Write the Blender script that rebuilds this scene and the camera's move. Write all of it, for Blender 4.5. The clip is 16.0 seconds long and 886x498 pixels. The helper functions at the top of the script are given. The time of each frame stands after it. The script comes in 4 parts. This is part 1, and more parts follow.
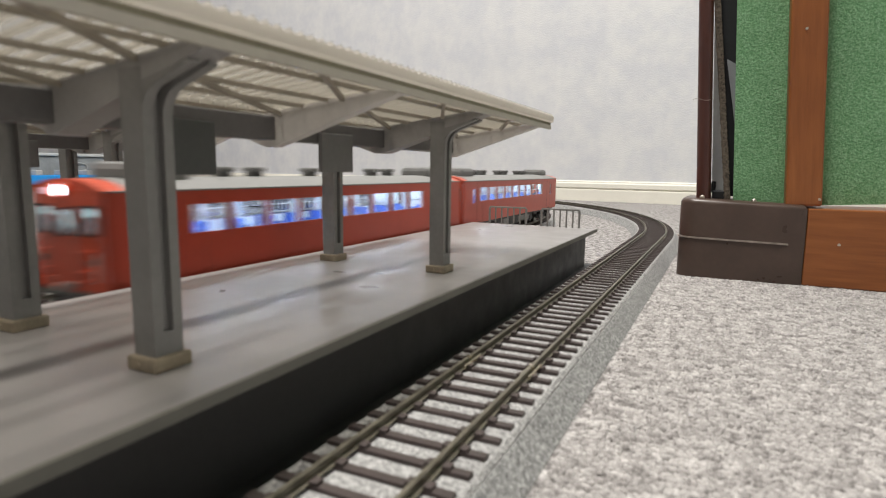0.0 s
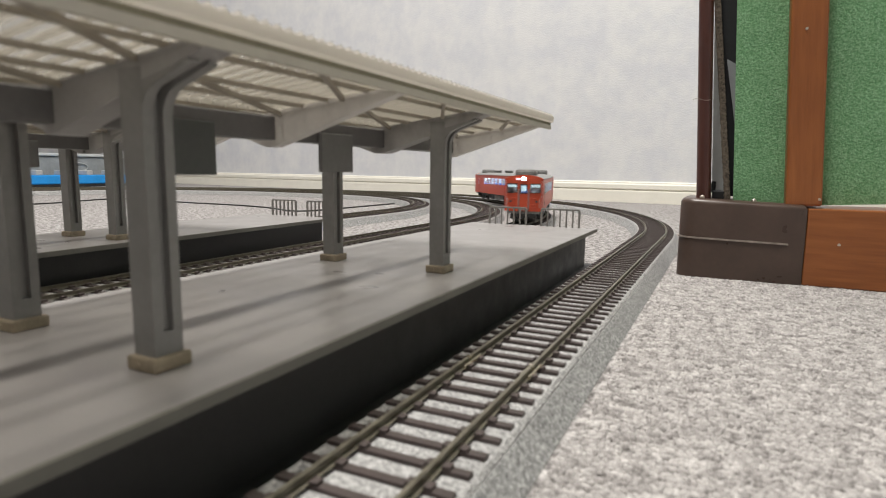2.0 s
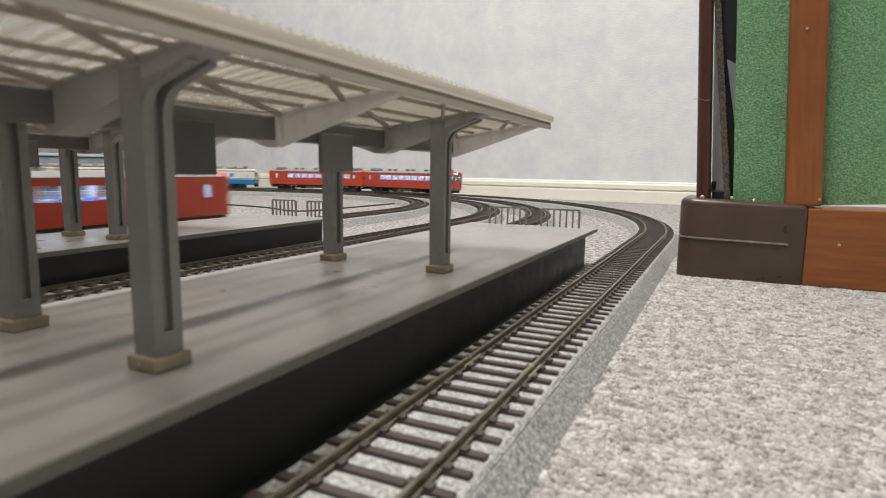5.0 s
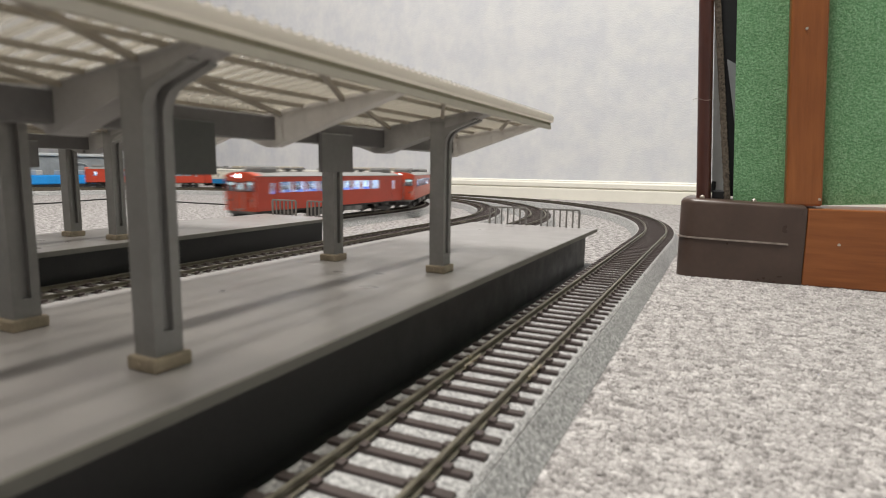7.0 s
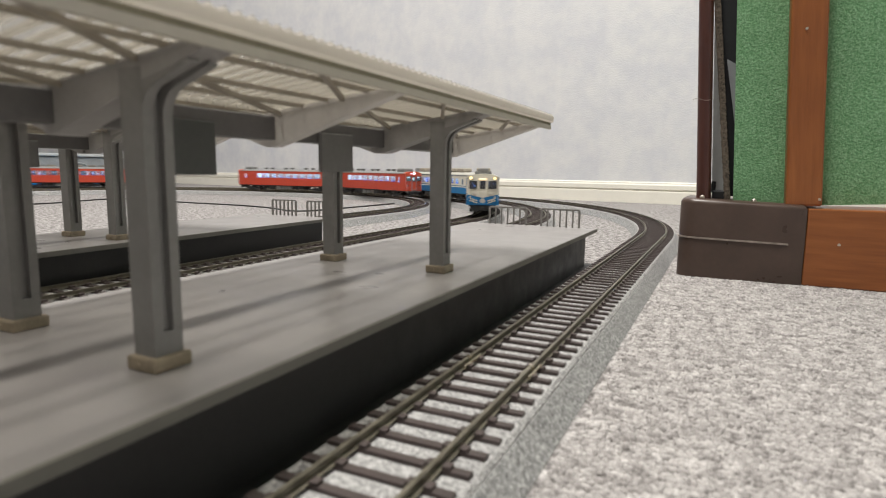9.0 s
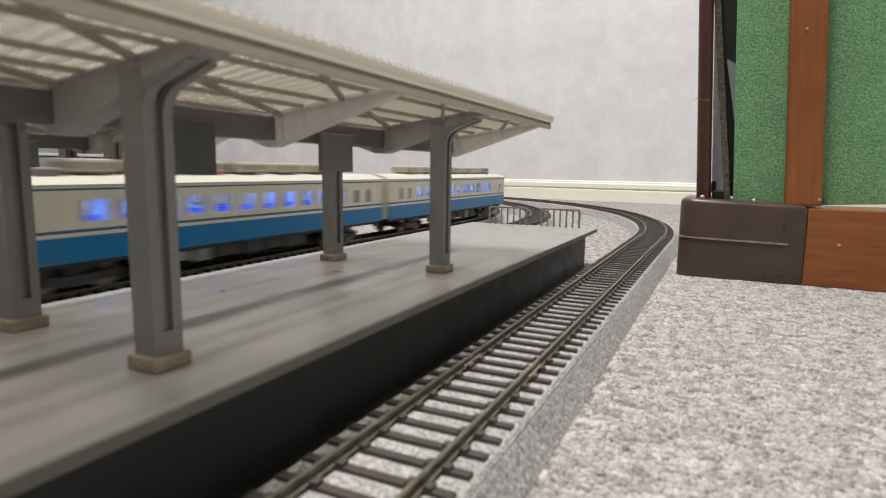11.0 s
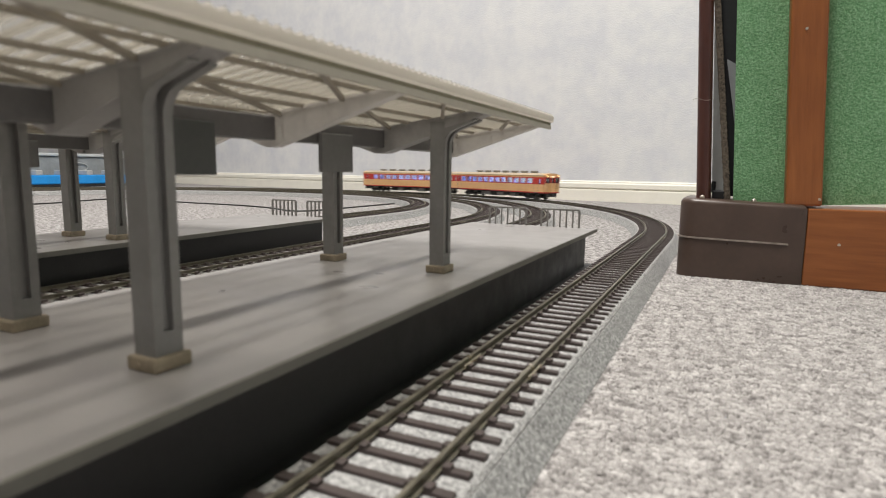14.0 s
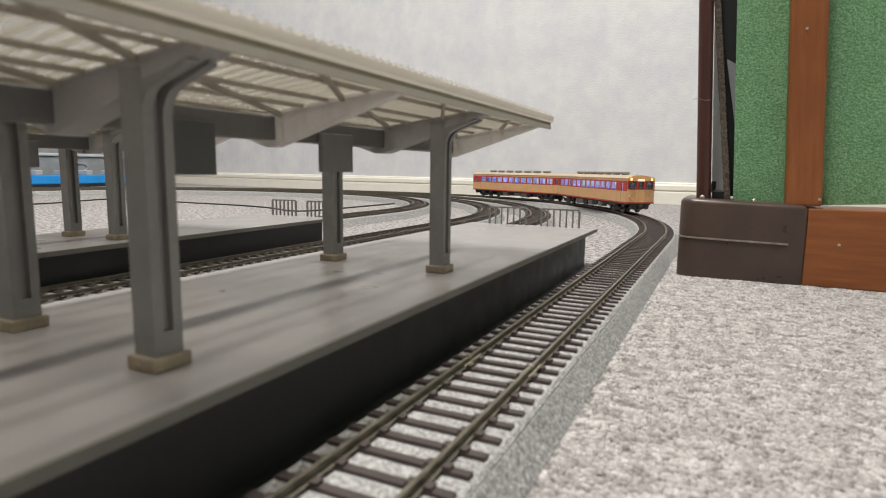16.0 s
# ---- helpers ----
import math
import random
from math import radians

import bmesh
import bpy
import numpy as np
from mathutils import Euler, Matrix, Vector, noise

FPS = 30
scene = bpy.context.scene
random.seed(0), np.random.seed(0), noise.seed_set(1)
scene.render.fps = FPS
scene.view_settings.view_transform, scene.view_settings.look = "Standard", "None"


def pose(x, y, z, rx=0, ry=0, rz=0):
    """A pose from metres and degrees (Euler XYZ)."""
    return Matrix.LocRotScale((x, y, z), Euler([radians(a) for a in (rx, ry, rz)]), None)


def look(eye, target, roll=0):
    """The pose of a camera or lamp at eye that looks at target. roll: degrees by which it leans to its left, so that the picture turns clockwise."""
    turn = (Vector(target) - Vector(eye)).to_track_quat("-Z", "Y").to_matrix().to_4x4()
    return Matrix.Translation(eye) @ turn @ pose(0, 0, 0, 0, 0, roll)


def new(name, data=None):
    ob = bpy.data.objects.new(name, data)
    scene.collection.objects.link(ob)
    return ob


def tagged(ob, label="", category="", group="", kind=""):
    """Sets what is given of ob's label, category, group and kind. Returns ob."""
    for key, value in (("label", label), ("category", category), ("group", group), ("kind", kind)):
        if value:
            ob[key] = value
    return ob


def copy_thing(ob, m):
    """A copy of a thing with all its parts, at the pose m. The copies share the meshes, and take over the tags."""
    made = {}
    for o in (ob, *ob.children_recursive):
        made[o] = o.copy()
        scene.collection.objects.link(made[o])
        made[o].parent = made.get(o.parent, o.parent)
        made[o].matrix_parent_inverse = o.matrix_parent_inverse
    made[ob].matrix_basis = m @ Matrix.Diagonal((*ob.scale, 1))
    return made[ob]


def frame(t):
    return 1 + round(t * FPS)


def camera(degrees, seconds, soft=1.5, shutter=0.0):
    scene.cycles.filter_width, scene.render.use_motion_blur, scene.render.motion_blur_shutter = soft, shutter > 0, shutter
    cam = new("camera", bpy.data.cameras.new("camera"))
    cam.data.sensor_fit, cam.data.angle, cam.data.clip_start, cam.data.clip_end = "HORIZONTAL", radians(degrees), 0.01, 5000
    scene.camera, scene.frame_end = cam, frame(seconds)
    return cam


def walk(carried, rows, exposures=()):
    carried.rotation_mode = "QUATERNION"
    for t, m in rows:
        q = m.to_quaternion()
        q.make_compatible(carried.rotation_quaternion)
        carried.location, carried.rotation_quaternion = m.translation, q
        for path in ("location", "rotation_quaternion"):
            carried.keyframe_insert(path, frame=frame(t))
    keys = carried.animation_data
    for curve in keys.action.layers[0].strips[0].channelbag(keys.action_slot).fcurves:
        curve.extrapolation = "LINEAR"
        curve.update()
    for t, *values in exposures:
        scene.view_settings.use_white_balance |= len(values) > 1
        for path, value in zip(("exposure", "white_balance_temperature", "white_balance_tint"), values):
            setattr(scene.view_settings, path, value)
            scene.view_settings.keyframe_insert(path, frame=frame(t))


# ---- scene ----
H = 0.0608          # height of the lens over the carpet
cam = camera(74.32, 16.0, soft=1.0, shutter=0.85)
cam.data.dof.use_dof, cam.data.dof.focus_distance, cam.data.dof.aperture_fstop = True, 0.75, 30.0
EYE = (0.0, 0.0, H)
VIEW = look(EYE, (-0.42877, 0.89336, H - 0.13442), 0.73)
walk(cam, [(0.0, VIEW), (16.0, VIEW)], [(0.0, 0.0), (16.0, 0.0)])

# ---- light: one long ceiling fixture of the room ----
world = bpy.data.worlds.new("room_air")
world.use_nodes = True
world.node_tree.nodes["Background"].inputs[0].default_value = (0.8, 0.85, 0.9, 1)
world.node_tree.nodes["Background"].inputs[1].default_value = 0.05
scene.world = world
lamp = bpy.data.lights.new("ceiling_light", "AREA")
lamp.shape, lamp.size, lamp.size_y, lamp.energy, lamp.color = "RECTANGLE", 0.18, 1.10, 80.0, (1.0, 0.965, 0.915)
lamp_ob = new("ceiling_light_source", lamp)
lamp_ob.matrix_world = look((-0.34, 0.06, 2.29), (-0.34, 0.0601, 0))

# ---- materials ----
def mat(name, color=(0.5, 0.5, 0.5), rough=0.5, metal=0.0, spec=0.5):
    m = bpy.data.materials.new(name)
    m.use_nodes = True
    b = m.node_tree.nodes["Principled BSDF"]
    b.inputs["Base Color"].default_value = (*color, 1)
    b.inputs["Roughness"].default_value = rough
    b.inputs["Metallic"].default_value = metal
    b.inputs["Specular IOR Level"].default_value = spec
    return m


def nd(m, kind, **ins):
    n = m.node_tree.nodes.new(kind)
    for k, v in ins.items():
        n.inputs[k.replace("_", " ")].default_value = v
    return n


def ln(m, a, b):
    m.node_tree.links.new(a, b)


def coords(m, where="Object"):
    return nd(m, "ShaderNodeTexCoord").outputs[where]


def ramp(m, fac, stops):
    r = nd(m, "ShaderNodeValToRGB")
    e = r.color_ramp.elements
    while len(e) < len(stops):
        e.new(0.5)
    for el, (p, c) in zip(e, stops):
        el.position, el.color = p, (*c, 1)
    ln(m, fac, r.inputs[0])
    return r.outputs[0]


def noisy(m, scale, detail=3.0, rough=0.55, where="Object", stretch=None):
    n = nd(m, "ShaderNodeTexNoise", Scale=scale, Detail=detail, Roughness=rough)
    c = coords(m, where)
    if stretch:
        mp = nd(m, "ShaderNodeMapping")
        mp.inputs["Scale"].default_value = stretch
        ln(m, c, mp.inputs[0])
        c = mp.outputs[0]
    ln(m, c, n.inputs["Vector"])
    return n.outputs["Fac"]


def mix(m, fac, a, b, mode="MIX"):
    n = m.node_tree.nodes.new("ShaderNodeMix")
    n.data_type, n.blend_type = "RGBA", mode
    for sock, val in ((n.inputs[0], fac), (n.inputs[6], a), (n.inputs[7], b)):
        if isinstance(val, (int, float)):
            sock.default_value = val
        elif isinstance(val, tuple):
            sock.default_value = (*val, 1)
        else:
            ln(m, val, sock)
    return n.outputs[2]


def bsdf(m):
    return m.node_tree.nodes["Principled BSDF"]


def bump(m, height, strength, dist):
    b = nd(m, "ShaderNodeBump", Strength=strength, Distance=dist)
    ln(m, height, b.inputs["Height"])
    ln(m, b.outputs[0], bsdf(m).inputs["Normal"])


def painted(name, color, rough=0.45, wear=0.12, scale=160.0, relief=0.0, spec=0.5, metal=0.0):
    """A paint or plastic with mottling at two scales and uneven gloss."""
    m = mat(name, color, rough, metal, spec)
    a, b = noisy(m, scale, 4), noisy(m, scale * 7, 2)
    dark = tuple(c * (1 - wear) for c in color)
    light = tuple(min(1, c * (1 + wear) + 0.01 * wear) for c in color)
    col = ramp(m, a, [(0.3, dark), (0.7, light)])
    fine = ramp(m, b, [(0.35, (1 - wear * 0.6,) * 3), (0.65, (1.0, 1.0, 1.0))])
    ln(m, mix(m, 1.0, col, fine, "MULTIPLY"), bsdf(m).inputs["Base Color"])
    r = ramp(m, a, [(0.3, (max(rough - 0.08, 0),) * 3), (0.7, (min(rough + 0.1, 1),) * 3)])
    ln(m, r, bsdf(m).inputs["Roughness"])
    if relief:
        bump(m, b, 0.5, relief)
    return m


def glow(name, color, strength):
    m = mat(name, (0.8, 0.8, 0.8))
    bsdf(m).inputs["Emission Color"].default_value = (*color, 1)
    bsdf(m).inputs["Emission Strength"].default_value = strength
    return m


def carpet_material():
    m = mat("carpet_pile", rough=0.95, spec=0.1)
    n1, n2, n3 = noisy(m, 230, 4, 0.7), noisy(m, 900, 3, 0.7), noisy(m, 6, 2)
    vor = nd(m, "ShaderNodeTexVoronoi", Scale=420.0)
    ln(m, coords(m), vor.inputs["Vector"])
    base = ramp(m, n1, [(0.34, (0.12, 0.112, 0.106)), (0.46, (0.31, 0.292, 0.285)), (0.55, (0.52, 0.497, 0.485)), (0.68, (0.74, 0.715, 0.695))])
    fine = ramp(m, n2, [(0.30, (0.60, 0.59, 0.58)), (0.62, (1.0, 1.0, 1.0))])
    big = ramp(m, n3, [(0.3, (0.93, 0.93, 0.93)), (0.7, (1.0, 1.0, 1.0))])
    ln(m, mix(m, 1.0, mix(m, 1.0, base, fine, "MULTIPLY"), big, "MULTIPLY"), bsdf(m).inputs["Base Color"])
    add = nd(m, "ShaderNodeMath")
    ln(m, vor.outputs["Distance"], add.inputs[0]), ln(m, n2, add.inputs[1])
    bump(m, add.outputs[0], 0.8, 0.0012)
    return m


def wallpaper_material():
    m = mat("wallpaper", rough=0.85, spec=0.2)
    n1, n2, n3 = noisy(m, 14, 4, 0.6), noisy(m, 270, 3, 0.6), noisy(m, 45, 4, 0.7)
    base = ramp(m, n1, [(0.38, (0.665, 0.672, 0.70)), (0.60, (0.74, 0.74, 0.742))])
    st = ramp(m, n3, [(0.35, (0.95, 0.95, 0.965)), (0.6, (1.0, 1.0, 1.0))])
    ln(m, mix(m, 1.0, base, st, "MULTIPLY"), bsdf(m).inputs["Base Color"])
    bump(m, n2, 0.42, 0.0012)
    return m


def granite_material():
    m = mat("roadbed_granite_plastic", rough=0.7, spec=0.3)
    n1, n2 = noisy(m, 1050, 2, 0.8), noisy(m, 240, 3, 0.6)
    base = ramp(m, n1, [(0.33, (0.105, 0.105, 0.103)), (0.45, (0.28, 0.28, 0.274)), (0.57, (0.39, 0.388, 0.378)), (0.70, (0.68, 0.68, 0.665))])
    b2 = ramp(m, n2, [(0.3, (0.81, 0.81, 0.81)), (0.7, (1.0, 1.0, 1.0))])
    ln(m, mix(m, 1.0, base, b2, "MULTIPLY"), bsdf(m).inputs["Base Color"])
    bump(m, n1, 0.7, 0.0006)
    return m


def ballast_material():
    m = mat("ballast_stones", rough=0.85, spec=0.2)
    v = nd(m, "ShaderNodeTexVoronoi", Scale=1900.0)
    ln(m, coords(m), v.inputs["Vector"])
    sep = nd(m, "ShaderNodeSeparateColor")
    ln(m, v.outputs["Color"], sep.inputs[0])
    base = ramp(m, sep.outputs[0], [(0.0, (0.27, 0.267, 0.262)), (0.5, (0.45, 0.444, 0.434)), (1.0, (0.68, 0.67, 0.655))])
    n2 = noisy(m, 120, 3)
    ln(m, mix(m, 1.0, base, ramp(m, n2, [(0.3, (0.85, 0.85, 0.85)), (0.7, (1.0, 1.0, 1.0))]), "MULTIPLY"), bsdf(m).inputs["Base Color"])
    bump(m, v.outputs["Distance"], 0.8, 0.0008)
    return m


def felt_material():
    m = mat("green_felt", rough=0.95, spec=0.15)
    n1, n2 = noisy(m, 900, 3, 0.65), noisy(m, 40, 3)
    base = ramp(m, n1, [(0.33, (0.145, 0.325, 0.15)), (0.5, (0.22, 0.44, 0.225)), (0.68, (0.34, 0.58, 0.34))])
    ln(m, mix(m, 1.0, base, ramp(m, n2, [(0.3, (0.85, 0.85, 0.85)), (0.7, (1.0, 1.0, 1.0))]), "MULTIPLY"), bsdf(m).inputs["Base Color"])
    bump(m, n1, 0.9, 0.0012)
    return m


def wood_material(name, dark, light, rough=0.3, grain=(6, 6, 0.5)):
    m = mat(name, rough=rough)
    n1 = noisy(m, 60, 5, 0.6, stretch=grain)
    n2 = noisy(m, 14, 3)
    base = ramp(m, n1, [(0.3, dark), (0.7, light)])
    ln(m, mix(m, 1.0, base, ramp(m, n2, [(0.3, (0.85, 0.82, 0.8)), (0.7, (1.0, 1.0, 1.0))]), "MULTIPLY"), bsdf(m).inputs["Base Color"])
    bump(m, n1, 0.15, 0.0003)
    return m


def roofing_material(name="milky_roof_plastic", clear=0.85, diffuse=0.55, color=(0.66, 0.63, 0.57)):
    """Milky plastic that lets much of the lamp's light through."""
    m = painted(name, color, 0.35, 0.05, 120)
    t = nd(m, "ShaderNodeBsdfTranslucent")
    t.inputs[0].default_value = (0.82, 0.80, 0.755, 1)
    c = nd(m, "ShaderNodeBsdfTransparent")
    c.inputs[0].default_value = (0.95, 0.94, 0.92, 1)
    m1, m2 = nd(m, "ShaderNodeMixShader", Fac=diffuse), nd(m, "ShaderNodeMixShader", Fac=clear)
    ln(m, bsdf(m).outputs[0], m1.inputs[1]), ln(m, t.outputs[0], m1.inputs[2])
    ln(m, m1.outputs[0], m2.inputs[1]), ln(m, c.outputs[0], m2.inputs[2])
    ln(m, m2.outputs[0], m.node_tree.nodes["Material Output"].inputs[0])
    return m


def pane_material(name, tint=(0.9, 0.95, 1.0), gloss=0.14):
    m = mat(name)
    tr, gl = nd(m, "ShaderNodeBsdfTransparent"), nd(m, "ShaderNodeBsdfGlossy", Roughness=0.06)
    tr.inputs[0].default_value = (*tint, 1)
    mx = nd(m, "ShaderNodeMixShader", Fac=gloss)
    ln(m, tr.outputs[0], mx.inputs[1]), ln(m, gl.outputs[0], mx.inputs[2]), ln(m, mx.outputs[0], m.node_tree.nodes["Material Output"].inputs[0])
    return m


def livery(name, low, high, bands, vee=0.0, rough=0.38):
    """Paint in level bands by height over the rail: low below the first edge; bands are (upper edge, colour); high above all. vee lifts the edges towards the sides."""
    m = mat(name, rough=rough)
    sep = nd(m, "ShaderNodeSeparateXYZ")
    ln(m, coords(m), sep.inputs[0])
    z = sep.outputs["Z"]
    if vee:
        ab = nd(m, "ShaderNodeMath")
        ab.operation = "ABSOLUTE"
        ln(m, sep.outputs["Y"], ab.inputs[0])
        mu = nd(m, "ShaderNodeMath")
        mu.operation = "MULTIPLY_ADD"
        ln(m, ab.outputs[0], mu.inputs[0])
        mu.inputs[1].default_value = -vee
        ln(m, z, mu.inputs[2])
        z = mu.outputs[0]
    col = low
    edges = [b[0] for b in bands]
    colours = [b[1] for b in bands[1:]] + [high]
    for e, c in zip(edges, colours):
        gt = nd(m, "ShaderNodeMath")
        gt.operation = "GREATER_THAN"
        ln(m, z, gt.inputs[0])
        gt.inputs[1].default_value = e
        col = mix(m, gt.outputs[0], col, c)
    n = noisy(m, 130, 3)
    ln(m, mix(m, 1.0, col, ramp(m, n, [(0.3, (0.90, 0.90, 0.90)), (0.7, (1.0, 1.0, 1.0))]), "MULTIPLY"), bsdf(m).inputs["Base Color"])
    return m


M_CARPET, M_WALL, M_GRANITE, M_BALLAST, M_FELT = carpet_material(), wallpaper_material(), granite_material(), ballast_material(), felt_material()
M_CEIL = painted("ceiling_paper", (0.82, 0.82, 0.80), 0.9, 0.04, 30)
M_BASEBOARD = painted("cream_baseboard_vinyl", (0.86, 0.83, 0.74), 0.4, 0.03, 40)
M_SLEEPER = painted("sleeper_plastic", (0.058, 0.042, 0.038), 0.55, 0.25, 500, 0.0002)
M_RAIL = painted("nickel_silver_rail", (0.175, 0.158, 0.118), 0.42, 0.25, 300, metal=0.55)
M_JOINER = painted("bright_rail_joiner", (0.62, 0.56, 0.42), 0.22, 0.2, 400, metal=0.9)
M_DECK = painted("platform_grey_plastic", (0.272, 0.258, 0.249), 0.35, 0.02, 45)
M_DECK_EDGE = painted("platform_edge_grey", (0.155, 0.150, 0.128), 0.5, 0.08, 90)
M_SIDE = painted("platform_side_black", (0.022, 0.0215, 0.021), 0.45, 0.2, 120)
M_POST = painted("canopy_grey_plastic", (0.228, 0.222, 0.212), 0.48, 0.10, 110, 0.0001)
# arms between posts: grey lifted, so light on their faces is in the colour
M_ARM = painted("canopy_arm_lit_grey", (0.66, 0.63, 0.595), 0.45, 0.08, 110)
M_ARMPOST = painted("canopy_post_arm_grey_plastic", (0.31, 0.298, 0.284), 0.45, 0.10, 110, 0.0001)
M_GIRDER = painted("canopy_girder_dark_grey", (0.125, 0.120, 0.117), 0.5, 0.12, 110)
M_FASCIA = painted("canopy_beige_plastic", (0.52, 0.485, 0.415), 0.5, 0.07, 100)
M_BASE = painted("post_base_khaki", (0.32, 0.265, 0.185), 0.6, 0.25, 260, 0.0002)
M_SIGN = painted("sign_back_dark_grey", (0.075, 0.078, 0.075), 0.55, 0.12, 100)
M_SIGNGREY = painted("sign_back_mid_grey", (0.15, 0.146, 0.14), 0.5, 0.12, 100)
M_FENCE = painted("fence_grey_plastic", (0.20, 0.19, 0.175), 0.5, 0.1, 200)
M_LIP = roofing_material("milky_roof_lip_plastic", 0.0, 0.72, (0.80, 0.75, 0.71))
# dark olive of the shaded gap between fascia and roofing
M_OLIVE = painted("olive_shade_gap", (0.22, 0.20, 0.14), 0.6, 0.1, 120)
M_PURLIN = painted("purlin_brownish_grey", (0.33, 0.295, 0.24), 0.55, 0.1, 150)
M_ROOFING, M_RIB = roofing_material(), roofing_material("milky_shade_stripe_plastic", 0.25, 0.45)
M_BROWN = painted("brown_corner_plastic", (0.072, 0.046, 0.035), 0.34, 0.12, 70, 0.0001)
M_RIDGE = painted("worn_ridge", (0.32, 0.27, 0.23), 0.5, 0.3, 300)
M_WOOD = wood_material("varnished_orange_wood", (0.25, 0.078, 0.018), (0.37, 0.125, 0.033), 0.38)
M_WOODH = wood_material("varnished_orange_rail_wood", (0.25, 0.078, 0.018), (0.37, 0.125, 0.033), 0.38, (0.5, 6, 6))
M_POLE = wood_material("dark_stained_pole", (0.060, 0.019, 0.013), (0.105, 0.036, 0.025), 0.3)
M_FIBRE = painted("frayed_hardboard_edge", (0.20, 0.165, 0.125), 0.95, 0.6, 900, 0.0008)
M_BLACK = painted("matt_black", (0.012, 0.013, 0.015), 0.6, 0.3, 120)
M_GREYPLATE = painted("grey_metal_plate", (0.25, 0.26, 0.27), 0.4, 0.08, 60)
M_STEEL = painted("bright_screw", (0.65, 0.60, 0.52), 0.3, 0.2, 500, metal=0.9)
M_CABLE = painted("black_cable_sheath", (0.02, 0.018, 0.016), 0.5, 0.2, 200)
M_BLUEBOX = painted("bright_blue_plastic", (0.012, 0.30, 0.78), 0.4, 0.08, 40)
M_CLIP = painted("grey_clip_plastic", (0.45, 0.46, 0.47), 0.4, 0.1, 60)
M_CASE = painted("grey_case_plastic", (0.30, 0.32, 0.32), 0.35, 0.15, 25)
M_CASELINE = painted("pale_case_rim", (0.55, 0.57, 0.56), 0.35, 0.1, 40)
M_UNDER = painted("underframe_black", (0.030, 0.029, 0.028), 0.6, 0.25, 300)
M_UNDERGREY = painted("underfloor_grey", (0.21, 0.21, 0.20), 0.6, 0.2, 300)
M_WHEEL = painted("steel_wheel", (0.16, 0.15, 0.14), 0.35, 0.2, 400, metal=0.8)
M_ROOFGREY = painted("car_roof_grey", (0.25, 0.25, 0.24), 0.5, 0.07, 90)
M_ROOFPALE = painted("car_roof_pale", (0.50, 0.485, 0.43), 0.5, 0.06, 90)
M_ROOFBROWN = painted("car_roof_buff", (0.46, 0.365, 0.255), 0.5, 0.07, 90)
M_GANGFRAME = painted("worn_gangway_frame", (0.30, 0.20, 0.18), 0.45, 0.15, 200)
M_VENT = painted("roof_vent_grey", (0.20, 0.198, 0.19), 0.55, 0.15, 200)
M_VENTBROWN = painted("roof_unit_buff", (0.40, 0.36, 0.295), 0.5, 0.1, 200)
M_CREAM = painted("cream_bellows_plastic", (0.66, 0.62, 0.50), 0.5, 0.08, 200)
M_VENTPALE = painted("roof_unit_pale", (0.25, 0.235, 0.205), 0.5, 0.1, 200)
M_PANE = pane_material("window_pane")
M_DARKPANE = pane_material("cab_glass", (0.24, 0.26, 0.28), 0.16)
M_PALEPANE = pane_material("pale_cab_glass", (0.62, 0.68, 0.68), 0.16)
M_SEATBLUE = painted("blue_seat_plastic", (0.05, 0.13, 0.50), 0.5, 0.1, 200)
M_INNER = painted("car_interior_pale", (0.62, 0.62, 0.66), 0.6, 0.06, 200)
M_TUBE = glow("cold_cabin_lamp", (0.86, 0.97, 1.0), 16.0)
M_CABGLOW = glow("cab_lamp_glow", (0.80, 0.95, 1.0), 2.0)
M_TUBEBLUE = glow("bluish_cabin_lamp", (0.46, 0.38, 1.0), 10.0)
M_HEAD = glow("white_headlamp", (0.80, 0.88, 1.0), 11.0)
M_TUBEDEEP = glow("deep_blue_cabin_lamp", (0.22, 0.42, 1.0), 13.0)
M_HEADWARM = glow("warm_headlamp", (1.0, 0.70, 0.26), 2.2)
M_SIGNLIT = glow("lit_roller_sign", (1.0, 0.60, 0.20), 0.9)
M_SIGNRED = glow("lit_pink_roller_sign", (1.0, 0.62, 0.75), 1.1)
M_TAIL = glow("red_tail_lamp", (1.0, 0.06, 0.03), 3.0)
M_CHROME = painted("bright_trim", (0.60, 0.58, 0.54), 0.35, 0.1, 300, metal=0.5)
VERM = (0.52, 0.062, 0.030)
M_VERM = livery("vermilion_car_paint", VERM, VERM, [(0.5, VERM)])
M_VERMFRONT = livery("vermilion_front_paint", (0.60, 0.085, 0.035), (0.60, 0.085, 0.035), [(0.5, VERM)])
IV, BL, LB = (0.74, 0.70, 0.59), (0.007, 0.175, 0.42), (0.045, 0.13, 0.23)
M_IVBLUE = livery("ivory_and_blue_car_paint", BL, IV, [(0.0225, BL), (0.0240, IV), (0.0252, LB), (0.0402, IV), (0.0410, LB)])
M_IVBLUEFRONT = livery("ivory_front_with_blue_apron", BL, IV, [(0.0203, BL)], vee=0.22)
OR, RD = (0.71, 0.425, 0.20), (0.50, 0.042, 0.032)
M_ORANGE = livery("cream_orange_and_red_car_paint", RD, OR, [(0.0142, RD), (0.0272, OR), (0.0392, RD)])
M_ORANGEFRONT = livery("cream_orange_front_with_red_band", RD, OR, [(0.0142, RD), (0.0292, OR), (0.0394, RD)])


